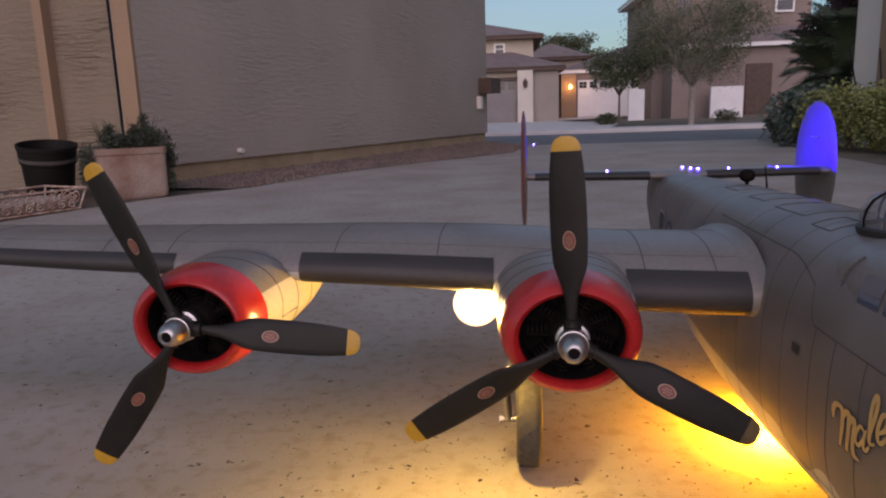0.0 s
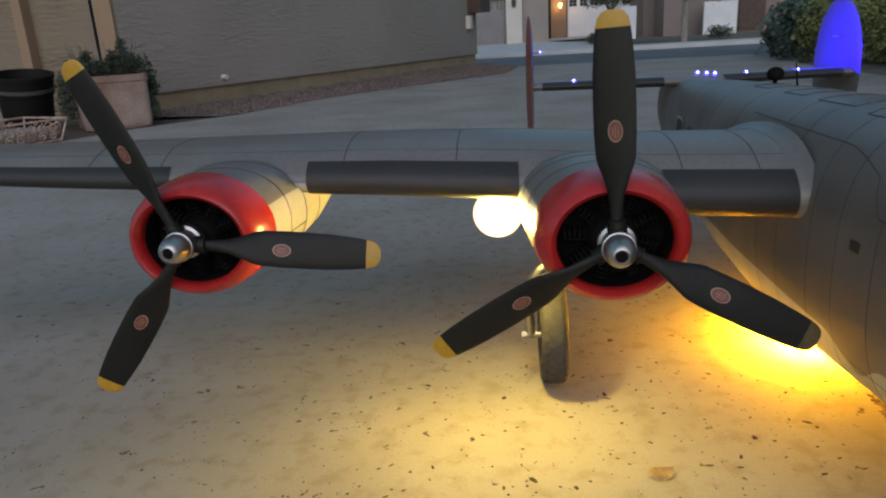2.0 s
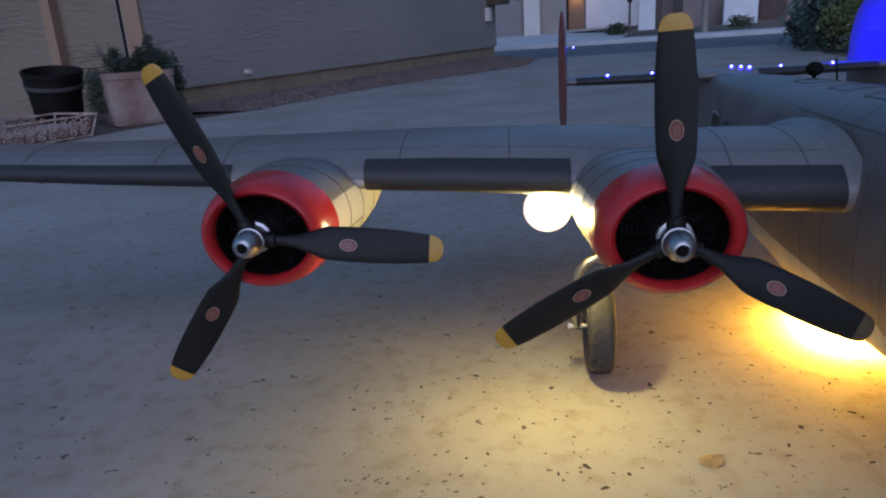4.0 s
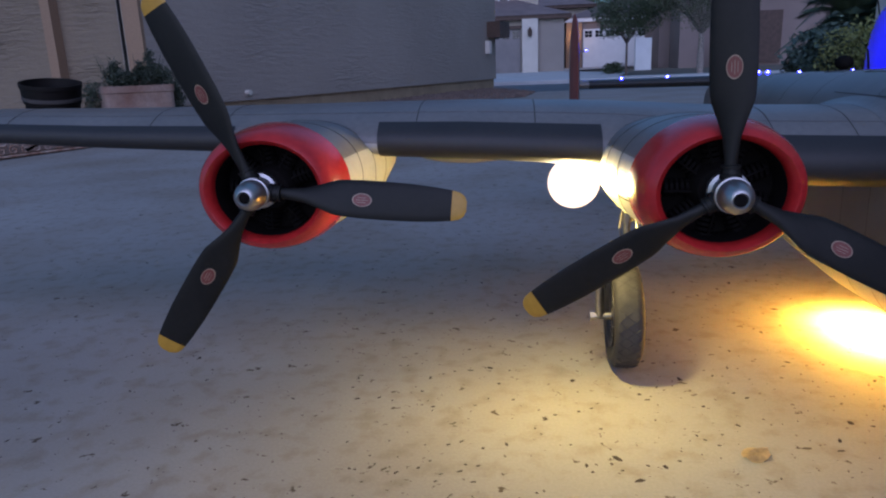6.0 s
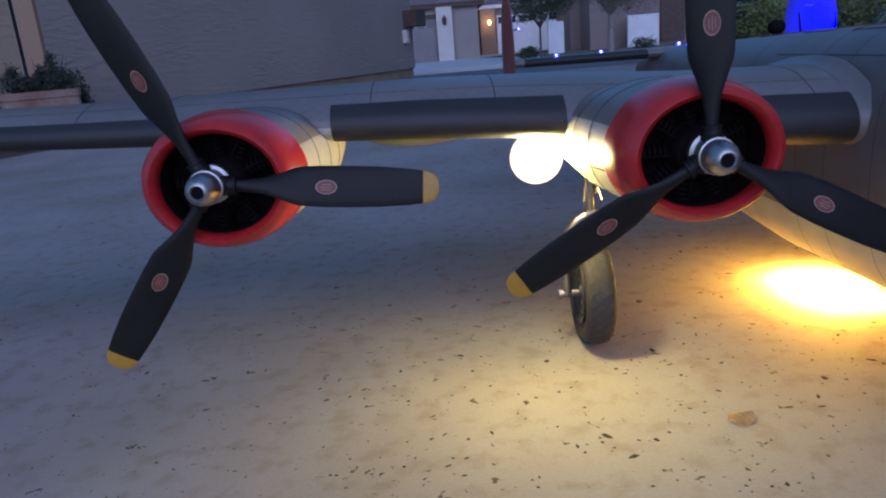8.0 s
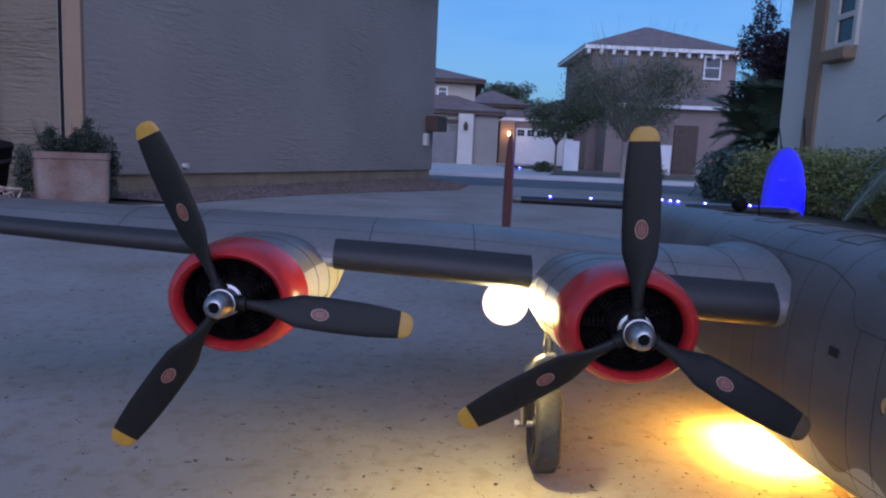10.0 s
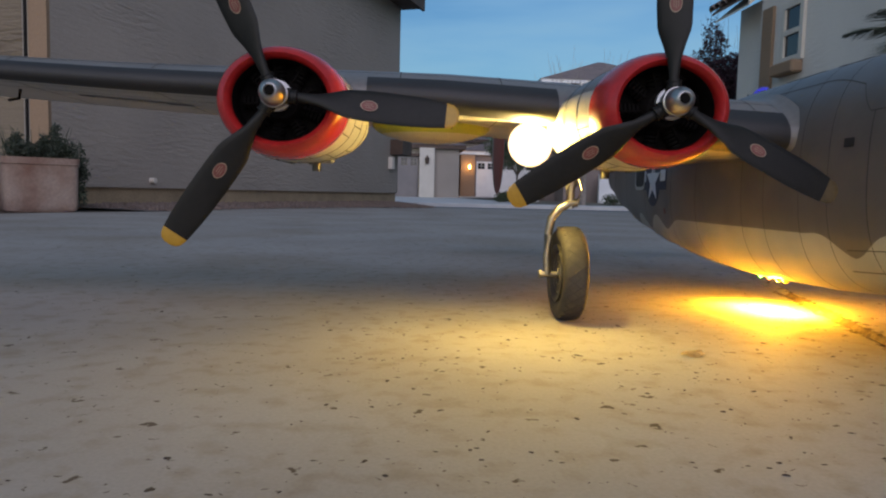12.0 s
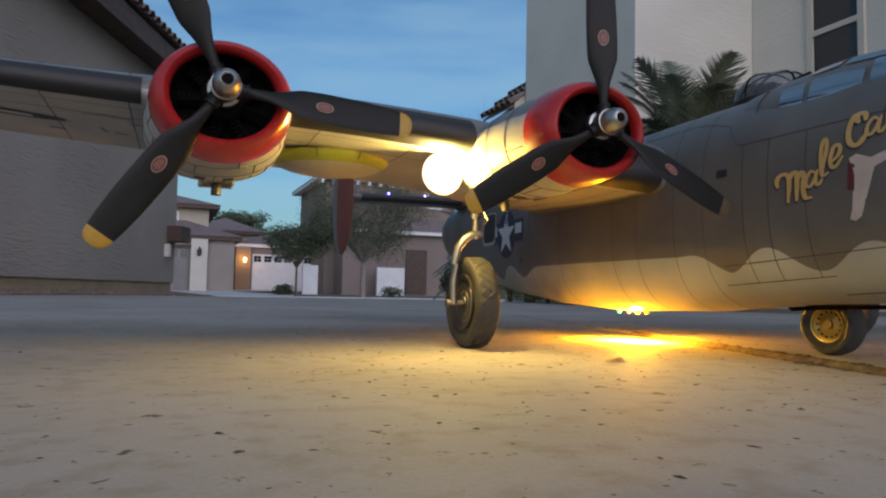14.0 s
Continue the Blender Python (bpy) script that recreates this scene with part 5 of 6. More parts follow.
def shrub(name, x, y, size, count, leaf, material, label, category="shrub", lumps=6, seed=1, group=""):
    rng = random.Random(seed)
    z = ground_z(y)
    ob = thing(name, pose(x, y, z), label, category, group)
    bm = bmesh.new()
    for i in range(lumps):
        o = Vector((rng.uniform(-0.55, 0.55) * size[0], rng.uniform(-0.55, 0.55) * size[1], size[2] * rng.uniform(0.75, 1.1)))
        leaves(bm, rng, o, (size[0] * 0.6, size[1] * 0.6, size[2] * 0.85), count // lumps, leaf)
    for v in bm.verts:
        v.co.z = max(v.co.z, 0.01)
    part("foliage", bm, material, ob)
    bm = tube([(0, 0, -0.02), (0.02, 0, size[2])], 0.03, 8, 0.5)
    for k in range(5):
        a = 1.3 * k
        join(bm, tube([(0, 0, 0.05), (math.cos(a) * size[0] * 0.4, math.sin(a) * size[1] * 0.4, size[2] * 1.1)], 0.015, 6, 0.4))
    part("stems", bm, BARK, ob)
    return ob


def tree(name, x, y, height, crown, count, leaf, material, label, trunk=0.12, bark=None, fork=0.35, seed=1, lumps=14, lean=0.0, crown_z=None, twigs=4, twig_rise=0.5, group=""):
    rng = random.Random(seed)
    z = ground_z(y)
    ob = thing(name, pose(x, y, z), label, "tree", group)
    bm = tube([(0, 0, -0.1), (lean * 0.3, 0, height * fork * 0.5), (lean, 0, height * fork)], trunk, 10, 0.7)
    tips = []
    for i in range(lumps):
        a = 2 * math.pi * i / lumps + rng.uniform(-0.3, 0.3)
        r = rng.uniform(0.35, 0.95)
        top = Vector((lean + math.cos(a) * crown[0] * r, math.sin(a) * crown[1] * r, (crown_z or height * 0.65) + crown[2] * rng.uniform(-0.8, 0.95) * (1 - r * 0.3)))
        mid = Vector((lean + math.cos(a) * crown[0] * r * 0.4, math.sin(a) * crown[1] * r * 0.4, height * fork + (top.z - height * fork) * 0.55))
        join(bm, tube([(lean, 0, height * fork * 0.96), mid, top], trunk * 0.42, 6, 0.2))
        for k in range(twigs):
            tw = mid.lerp(top, rng.random()) + Vector((rng.uniform(-1, 1) * crown[0] * 0.3, rng.uniform(-1, 1) * crown[1] * 0.3, rng.uniform(0, 1) * crown[2] * twig_rise))
            join(bm, tube([mid.lerp(top, 0.5), tw], trunk * 0.07, 4, 0.3))
        tips.append(top)
    part("trunk", bm, bark or BARK, ob, "", True)
    bm = bmesh.new()
    for t in tips:
        leaves(bm, rng, t, (crown[0] * 0.42, crown[1] * 0.42, crown[2] * 0.40), count // lumps, leaf, 0.5)
    part("crown", bm, material, ob)
    return ob


def palm(name, x, y, z0, trunk_h, radius, count, label, seed=1, material=None, up=0.5, group=""):
    rng = random.Random(seed)
    ob = thing(name, pose(x, y, z0), label, "palm", group)
    bm = tube([(0, 0, -0.05), (0.02, 0, trunk_h * 0.5), (0, 0, trunk_h)], 0.09, 10, 0.8)
    part("trunk", bm, BARK, ob, "", True)
    for i in range(count):
        bm = bmesh.new()
        a = 2 * math.pi * i / count * 2.4 + rng.uniform(-0.2, 0.2)
        rise = rng.uniform(-0.25, 1.0) * up * 2
        L = radius * rng.uniform(0.8, 1.15)
        d = Vector((math.cos(a), math.sin(a), 0))
        spine = [Vector((0, 0, trunk_h)) + d * (L * k / 10 * math.cos(rise * 0.6)) + Vector((0, 0, L * (rise * k / 10 - 0.62 * (k / 10) ** 2))) for k in range(11)]
        side = Vector((-d.y, d.x, 0))
        for k in range(1, 56):
            f = 0.12 + 0.88 * k / 56
            i0 = min(9, int(f * 10))
            p = spine[i0].lerp(spine[i0 + 1], f * 10 - i0)
            t = (spine[i0 + 1] - spine[i0]).normalized()
            ll = L * 0.34 * math.sin(math.pi * min(1, f * 0.9 + 0.08)) + 0.02
            for s in (-1, 1):
                e = p + (side * s * 0.75 + t * 0.65 + Vector((0, 0, -0.18 + rng.uniform(-0.1, 0.1)))).normalized() * ll
                w = t * 0.012 * radius
                bm.faces.new([bm.verts.new(q) for q in (p - w, e, p + w)])
        join(bm, tube(spine, 0.008 * radius + 0.003, 5, 0.3))
        part("frond", bm, material or PALM, ob)
    return ob


def house_block(ob, x0, y0, x1, y1, z0, eave, rise, wall_mat, over=0.45, trim=None):
    """A storey: walls, fascia and a hipped tile roof."""
    bm = bmesh.new()
    box(bm, x0, y0, z0, x1, y1, eave)
    part("wall", bm, wall_mat, ob)
    bm = bmesh.new()
    box(bm, x0 - over, y0 - over, eave - 0.20, x1 + over, y1 + over, eave)
    part("fascia", bm, trim or WOOD_DARK, ob)
    bm = bmesh.new()
    a, b, c, d = x0 - over - 0.05, y0 - over - 0.05, x1 + over + 0.05, y1 + over + 0.05
    w, h = c - a, d - b
    k = min(w, h) / 2
    lo = [bm.verts.new(p) for p in ((a, b, eave), (c, b, eave), (c, d, eave), (a, d, eave))]
    if w >= h:
        r = [bm.verts.new((a + k, (b + d) / 2, eave + rise)), bm.verts.new((c - k + 0.01, (b + d) / 2, eave + rise))]
        faces = ((0, 1, 5, 4), (1, 2, 5), (2, 3, 4, 5), (3, 0, 4))
    else:
        r = [bm.verts.new(((a + c) / 2, b + k, eave + rise)), bm.verts.new(((a + c) / 2, d - k + 0.01, eave + rise))]
        faces = ((0, 1, 4), (1, 2, 5, 4), (2, 3, 5), (3, 0, 4, 5))
    vs = lo + r
    for f in faces:
        bm.faces.new([vs[i] for i in f])
    bm.faces.new(lo[::-1])
    return part("roof", bm, ROOF_FAR, ob, "brown tiled hip roof")


ROOF_FAR = mat("clay_tile_far", (0.23, 0.175, 0.165), 0.85, 0, 0.12, 2, 20, 0.0)
_n, _l = ROOF_FAR.node_tree.nodes, ROOF_FAR.node_tree.links
_co = _n.new("ShaderNodeTexCoord")
_w = _n.new("ShaderNodeTexWave")
_w.inputs["Scale"].default_value = 1.6
_w.bands_direction = "DIAGONAL"
_b = _n.new("ShaderNodeBump")
_b.inputs["Distance"].default_value = 0.06
_l.new(_co.outputs["Object"], _w.inputs["Vector"])
_l.new(_w.outputs["Fac"], _b.inputs["Height"])
_l.new(_b.outputs["Normal"], _n["Principled BSDF"].inputs["Normal"])


def window(ob, x0, x1, z0, z1, y, frame_mat=None, bars=1):
    """A framed window in a wall that faces -y."""
    bm = bmesh.new()
    t = 0.09
    for b in ((x0 - t, z0 - t, x1 + t, z0), (x0 - t, z1, x1 + t, z1 + t), (x0 - t, z0, x0, z1), (x1, z0, x1 + t, z1)):
        box(bm, b[0], y - 0.06, b[1], b[2], y + 0.02, b[3])
    for k in range(bars):
        z = z0 + (z1 - z0) * (k + 1) / (bars + 1)
        box(bm, x0, y - 0.03, z - 0.025, x1, y + 0.02, z + 0.025)
    w = part("window", bm, frame_mat or WHITE, ob, "white framed window")
    bm = bmesh.new()
    box(bm, x0, y - 0.012, z0, x1, y + 0.01, z1)
    part("pane", bm, GLASS_DARK, w)


def garage_door(ob, x0, x1, z0, z1, y, material, panes=True):
    bm = bmesh.new()
    rows, cols = 4, 6
    box(bm, x0, y, z0, x1, y + 0.05, z1)
    for r in range(rows):
        for c in range(cols):
            a, b = x0 + (x1 - x0) * c / cols, x0 + (x1 - x0) * (c + 1) / cols
            p, q2 = z0 + (z1 - z0) * r / rows, z0 + (z1 - z0) * (r + 1) / rows
            if not (panes and r == rows - 1):
                box(bm, a + 0.06, y - 0.02, p + 0.06, b - 0.06, y, q2 - 0.06)
    d = part("garage_door", bm, material, ob, "panelled garage door")
    if panes:
        for c in range(cols):
            a, b = x0 + (x1 - x0) * c / cols, x0 + (x1 - x0) * (c + 1) / cols
            bm = bmesh.new()
            for i in range(2):
                for j in range(2):
                    w, h = (b - a - 0.2) / 2, ((z1 - z0) / rows - 0.2) / 2
                    box(bm, a + 0.09 + i * (w + 0.02), y - 0.015, z1 - (z1 - z0) / rows + 0.09 + j * (h + 0.02), a + 0.09 + i * (w + 0.02) + w, y - 0.003, z1 - (z1 - z0) / rows + 0.09 + j * (h + 0.02) + h)
            part("pane", bm, GLASS_DARK, d)


# house with the grey garage door
ha = thing("garage_house", pose(0, 0, 0), "two-storey beige house with a grey garage door across the street", "house")
house_block(ha, -5.0, 36.3, 3.45, 44, -0.4, 2.62, 1.5, STUCCO_SAND, 0.35)
house_block(ha, -6.5, 38.5, 2.35, 46, 2.6, 4.35, 1.3, STUCCO_SAND, 0.5)
bm = bmesh.new()
box(bm, 1.45, 35.9, -0.4, 2.2, 36.32, 2.45)
part("pier", bm, CREAM, ha, "cream wall pier")
bm = bmesh.new()
box(bm, 2.2, 36.2, -0.4, 3.47, 36.32, 2.42)
part("wall_panel", bm, STUCCO, ha)
bm = bmesh.new()
box(bm, -1.6, 36.1, 2.02, 1.55, 36.34, 2.16)
part("lintel", bm, WOOD_DARK, ha)
garage_door(ha, -1.5, 1.40, -0.15, 2.02, 36.22, DOOR_GREY)
window(ha, 0.4, 0.8, 3.5, 3.9, 38.48)
window(ha, 1.5, 1.75, 2.95, 3.3, 38.48, WOOD_DARK, 0)
bm = lathe([(0.03, 0.0), (0.09, 0.05), (0.11, 0.30), (0.05, 0.38), (0.02, 0.45)], 12, "Z")
wlamp = part("wall_lantern", bm, WOOD_DARK, ha, "dark unlit wall lantern", True)
wlamp.location = (1.82, 35.78, 1.62)
hd = thing("distant_house", pose(0, 0, 0), "distant house with a brown tiled roof", "house")
house_block(hd, 2.3, 50, 6.2, 58, -0.4, 4.0, 1.1, STUCCO_SAND, 0.5)

# house with the white garage door and lit porch lamp
hb = thing("white_door_house", pose(0, 0, 0), "low house with a white garage door and a lit wall lamp", "house")
house_block(hb, 4.1, 42.3, 13.4, 52, -0.3, 2.72, 1.65, STUCCO_BROWN, 0.18, WHITE)
garage_door(hb, 5.05, 8.55, 0.0, 2.12, 42.22, WHITE)
bm = bmesh.new()
box(bm, 4.1, 42.05, -0.3, 4.95, 42.3, 2.5)
part("wall_panel", bm, STUCCO_TAN, hb)
bm = lathe([(0.02, 0.0), (0.06, 0.02), (0.07, 0.18), (0.02, 0.24)], 12, "Z")
pl = part("porch_lamp", bm, PORCH, hb, "glowing amber porch lamp", True)
pl.location = (4.60, 41.85, 1.65)
lamp("porch_light", "POINT", pose(4.50, 41.62, 1.80), 9, (1.0, 0.66, 0.28), 0.1)

# brown two-storey house behind the trees
hc = thing("brown_house", pose(0, 0, 0), "two-storey brown stucco house with white trim and a tiled hip roof", "house")
house_block(hc, 8.45, 38.6, 16.2, 46, -0.3, 6.45, 1.75, STUCCO_BROWN, 0.5, WHITE)
house_block(hc, 9.0, 36.6, 16.2, 38.7, -0.3, 3.40, 0.8, STUCCO_BROWN, 0.4, WHITE)
window(hc, 14.5, 15.25, 5.05, 6.1, 38.56)
window(hc, 9.5, 10.4, 4.9, 6.0, 38.56, STUCCO_TAN)
window(hc, 12.1, 12.8, 4.9, 6.0, 38.56, STUCCO_TAN)
for i in range(13):
    bm = bmesh.new()
    box(bm, 8.1 + i * 0.66, 38.15, 6.00, 8.25 + i * 0.66, 38.62, 6.25)
    part("corbel", bm, WHITE, hc)
bm = bmesh.new()
box(bm, 12.5, 36.5, 0.0, 13.7, 36.62, 2.4)
part("door", bm, WOOD_DARK, hc, "dark entrance")
bm = bmesh.new()
box(bm, 10.6, 35.6, -0.3, 12.1, 35.8, 1.35)
part("low_wall", bm, WHITE, hc, "low white garden wall")
bm = bmesh.new()
box(bm, 6.75, 35.6, -0.3, 7.5, 35.8, 1.35)
part("low_wall", bm, WHITE, hc, "low white garden wall")

# light stucco house on the other side of the driveway
hr = thing("light_house", pose(0, 0, 0), "light stucco two-storey house beside the driveway", "house", kind="structure")
bm = bmesh.new()
box(bm, 5.0, 7.1, -0.2, 8.4, 9.65, 6.4)
part("wall", bm, STUCCO_LIGHT, hr, "light stucco wall")
bm = bmesh.new()
box(bm, 6.75, -5.0, -0.2, 9.5, 7.09, 6.4)
part("wall", bm, STUCCO_LIGHT, hr, "light stucco wall")
# the entry gable at its far end
bm = bmesh.new()
box(bm, 5.20, 9.66, -0.2, 8.4, 10.62, 2.9)
part("wall", bm, STUCCO_LIGHT, hr, "light stucco wall")
pitch = 0.86


def rake(bm, x0, x1, y0, y1, lift, deep):
    """A board or slab that climbs with the gable."""
    loft_rings = [[(x, y, 2.86 + (x - 4.81) * pitch + lift + d) for y, d in ((y0, 0), (y1, 0), (y1, -deep), (y0, -deep))] for x in (x0, x1)]
    join(bm, loft(loft_rings))


bm = bmesh.new()
rake(bm, 4.81, 5.75, 9.74, 10.70, 0.0, 0.035)
lr = part("roof", bm, ROOF, hr, "steep brown tiled entry gable")
bm = bmesh.new()
rake(bm, 4.85, 5.75, 9.70, 9.735, 0.005, 0.17)
part("rake_board", bm, CREAM, hr, "cream rake board")
bm = bmesh.new()
rake(bm, 4.85, 5.75, 9.736, 10.66, -0.15, 0.02)
part("soffit", bm, CREAM, hr, "cream soffit")
for i in range(6):
    for row in range(3):
        t = new("roof_tile", tile_me)
        t.parent = lr
        t.matrix_local = Matrix.Translation((4.78 + row * 0.24, 9.76 + i * 0.17, 2.87 + row * 0.24 * pitch)) @ Matrix.Rotation(radians(-90), 4, "Z") @ Matrix.Rotation(math.atan(pitch) - 0.12, 4, "X")


def side_window(ob, x, y0, y1, z0, z1, sill=True):
    """A window in a wall that faces -x."""
    bm = bmesh.new()
    t = 0.07
    for a, b, c, d in ((y0 - t, z0 - t, y1 + t, z0), (y0 - t, z1, y1 + t, z1 + t), (y0 - t, z0, y0, z1), (y1, z0, y1 + t, z1), (y0, (z0 + z1) / 2 - 0.03, y1, (z0 + z1) / 2 + 0.03)):
        box(bm, x - 0.04, a, b, x + 0.02, c, d)
    w = part("window", bm, CREAM, ob, "pale framed sash window")
    bm = bmesh.new()
    box(bm, x - 0.012, y0, z0, x + 0.01, y1, z1)
    part("pane", bm, GLASS_DARK, w)
    if sill:
        bm = bmesh.new()
        box(bm, x - 0.14, y0 - 0.06, z0 - 0.22, x + 0.01, y1 + 0.10, z0 - 0.07, 0.02)
        part("window_sill", bm, STUCCO_TAN, w, "moulded tan sill")


side_window(hr, 5.0, 8.70, 9.02, 1.92, 2.5)
side_window(hr, 6.75, 5.68, 6.22, 2.1, 3.95, False)
bm = bmesh.new()
box(bm, 4.96, 9.30, -0.1, 5.01, 9.55, 2.62)
part("trim_band", bm, STUCCO_TAN, hr, "tan upright band")

# hedge, shrubs and trees
for i, (x, y, s) in enumerate(((4.55, 6.6, 1), (4.6, 7.4, 2), (4.55, 8.2, 3), (4.45, 9.0, 4), (4.65, 5.8, 5))):
    shrub("hedge_bush", x, y, (0.50, 0.55, 0.40), 5600, 0.034, LEAF_HEDGE, "dense yellow-green clipped hedge bush", "hedge", 7, s, "hedge bushes along the light house")
shrub("blue_shrub", 4.25, 9.6, (0.42, 0.42, 0.42), 1500, 0.07, LEAF_BLUE, "blue-green spiky shrub by the driveway", "shrub", 5, 11)
shrub("dark_shrub", 4.45, 10.7, (0.30, 0.40, 0.30), 1600, 0.06, LEAF_DARK, "dark green round shrub", "shrub", 5, 12)
shrub("ball_shrub", 4.75, 29.0, (0.42, 0.42, 0.26), 1200, 0.07, LEAF, "small clipped round shrub across the street", "shrub", 5, 13)
shrub("low_shrub", 9.6, 30.0, (0.5, 0.4, 0.26), 900, 0.07, LEAF, "low green shrub across the street", "shrub", 5, 14)
tree("small_tree", 5.15, 28.6, 3.3, (1.35, 1.1, 0.95), 9000, 0.075, LEAF, "small round-headed green tree", 0.05, None, 0.36, 21, 16, 0.0, 2.2)
tree("mesquite_tree", 7.5, 27.2, 6.0, (2.4, 2.0, 1.60), 27000, 0.065, LEAF_GREY, "large thin-leaved grey-green tree with a pale trunk", 0.13, BARK_PALE, 0.24, 22, 30, 0.0, 3.05, 14, 1.5)
tree("back_tree", 3.9, 60, 6.6, (1.7, 1.5, 1.1), 4200, 0.17, LEAF_GREY, "distant feathery grey-green tree", 0.12, None, 0.6, 23, 12, 0, 5.3, group="trees behind the houses")
tree("back_tree", 6.8, 62, 6.4, (2.4, 1.5, 1.2), 4800, 0.17, LEAF_GREY, "distant feathery grey-green tree", 0.12, None, 0.6, 24, 12, 0, 5.2, group="trees behind the houses")
tree("purple_tree", 6.66, 14.2, 3.9, (0.55, 0.60, 1.05), 22000, 0.050, LEAF_PURPLE, "dark purple-leaved garden tree", 0.07, None, 0.25, 25, 18, 0.0, 2.42, 7, 1.3)
palm("fan_palm", 5.6, 12.0, ground_z(12), 0.85, 1.15, 46, "dark green bushy palm", 31, LEAF_PALM, 0.7, "palms by the light house")
palm("fan_palm", 6.3, 13.2, ground_z(13), 1.45, 1.0, 40, "dark green bushy palm", 32, LEAF_PALM, 0.7, "palms by the light house")
palm("feather_palm", 3.85, 4.95, 0, 1.08, 0.86, 46, "feathery green palm in front of the house", 38, None, 0.86)

# wire garden chair behind the hedge
wc = thing("wire_chair", pose(4.66, 8.9, 0, 0, 0, 12), "thin black wire garden chair behind the hedge", "chair")
for sx in (-0.17, 0.17):
    for sy in (-0.16, 0.16):
        part("leg", tube([(sx * 1.15, sy * 1.15, 0.0), (sx * 0.95, sy * 0.95, 0.25), (sx, sy, 0.46)], 0.008, 6), IRON_DARK, wc)
part("seat", tube([(math.cos(2 * math.pi * k / 24) * 0.21, math.sin(2 * math.pi * k / 24) * 0.20, 0.46) for k in range(25)], 0.009, 6), IRON_DARK, wc)
for sx in (-0.13, 0.13):
    part("back_loop", tube([(sx + math.cos(2 * math.pi * k / 20) * 0.055 + 0.05 * math.sin(math.pi * k / 20) * (1 if sx > 0 else -1), 0.18, 0.80 - math.cos(2 * math.pi * k / 20) * 0.27) for k in range(21)], 0.008, 6), IRON_DARK, wc)

# planter with a straggling plant
pot = thing("planter", pose(-2.14, 5.64, -0.004, 0, 0, 36) @ Matrix.Diagonal((1.07, 1.05, 1.08, 1)), "square weathered terracotta planter with a green trailing plant", "planter")
bm = bmesh.new()
prof = ((0.190, 0.0), (0.203, 0.012), (0.208, 0.05), (0.212, 0.29), (0.219, 0.295), (0.220, 0.335), (0.200, 0.335), (0.195, 0.28))
rings = []
for r, z in prof:
    rings.append([(math.copysign(abs(math.cos(w)) ** 0.22, math.cos(w)) * r, math.copysign(abs(math.sin(w)) ** 0.22, math.sin(w)) * r, z) for w in [2 * math.pi * (k + 0.5) / 40 for k in range(40)]])
part("pot", loft(rings), TERRACOTTA, pot, "stained terracotta pot", True)
rng = random.Random(7)
bm = bmesh.new()
for i in range(12):
    leaves(bm, rng, (rng.uniform(-0.2, 0.2), rng.uniform(-0.15, 0.15), 0.35 + rng.uniform(0, 0.05)), (0.09, 0.09, 0.06), 260, 0.020, 0.4)
for dx, h in ((-0.11, 0.06), (0.12, 0.12), (0.05, 0.05)):
    for k in range(5):
        leaves(bm, rng, (dx + rng.uniform(-0.02, 0.02), rng.uniform(-0.05, 0.05), 0.40 + h * k / 4), (0.05 - 0.006 * k, 0.05, 0.04), 130, 0.020, 0.35)
for i in range(8):
    leaves(bm, rng, (0.245 + rng.uniform(-0.02, 0.02), rng.uniform(-0.12, 0.12), 0.32 - i * 0.035), (0.045, 0.08, 0.05), 160, 0.020, 0.4)
    leaves(bm, rng, (-0.245 - 0.01 * (i % 3), rng.uniform(-0.12, 0.12), 0.33 - i * 0.032), (0.05, 0.08, 0.05), 140, 0.020, 0.4)
for i in range(60):
    a = rng.random() * 6.3
    p = Vector((math.cos(a) * 0.15, math.sin(a) * 0.12, 0.34))
    join(bm, tube([p, p + Vector((math.cos(a) * 0.06, math.sin(a) * 0.05, rng.uniform(0.06, 0.2)))], 0.002, 4, 0.4))
part("plant", bm, LEAF_DARK, pot, "small-leaved trailing plant")

# dark bin
bin_ = thing("plant_tub", pose(-2.74, 5.60, 0.012, 7, 7, 0) @ Matrix.Diagonal((0.89, 0.89, 1.06, 1)), "tilted dark plastic plant tub with a banded rim", "tub")
bm = lathe([(0.0, 0.0), (0.165, 0.0), (0.170, 0.01), (0.195, 0.24), (0.205, 0.245), (0.215, 0.34), (0.222, 0.345), (0.222, 0.37), (0.208, 0.37), (0.200, 0.30), (0.19, 0.25), (0.0, 0.24)], 40, "Z")
part("tub", bm, BIN, bin_, "dark brown plastic tub", True)
bm = lathe([(0.206, 0.262), (0.211, 0.264), (0.214, 0.285), (0.209, 0.287)], 40, "Z")
part("rim_band", bm, mat("grey_plastic", (0.07, 0.062, 0.058), 0.6, 0, 0.1), bin_, "dull grey band", True)

# clay tray beside the basket
tray = thing("clay_tray", pose(-2.90, 4.58, -0.004, 0, 0, 65), "shallow rectangular clay tray with pale worn edges", "tray")
bm = bmesh.new()
for x0, y0, x1, y1 in ((-0.36, -0.19, 0.36, -0.16), (-0.36, 0.16, 0.36, 0.19), (-0.36, -0.16, -0.33, 0.16), (0.33, -0.16, 0.36, 0.16)):
    box(bm, x0, y0, 0.0, x1, y1, 0.17, 0.006)
part("tray_wall", bm, TERRACOTTA, tray, "stained clay sides")
bm = bmesh.new()
box(bm, -0.33, -0.16, 0.0, 0.33, 0.16, 0.03)
part("tray_floor", bm, TERRACOTTA, tray)

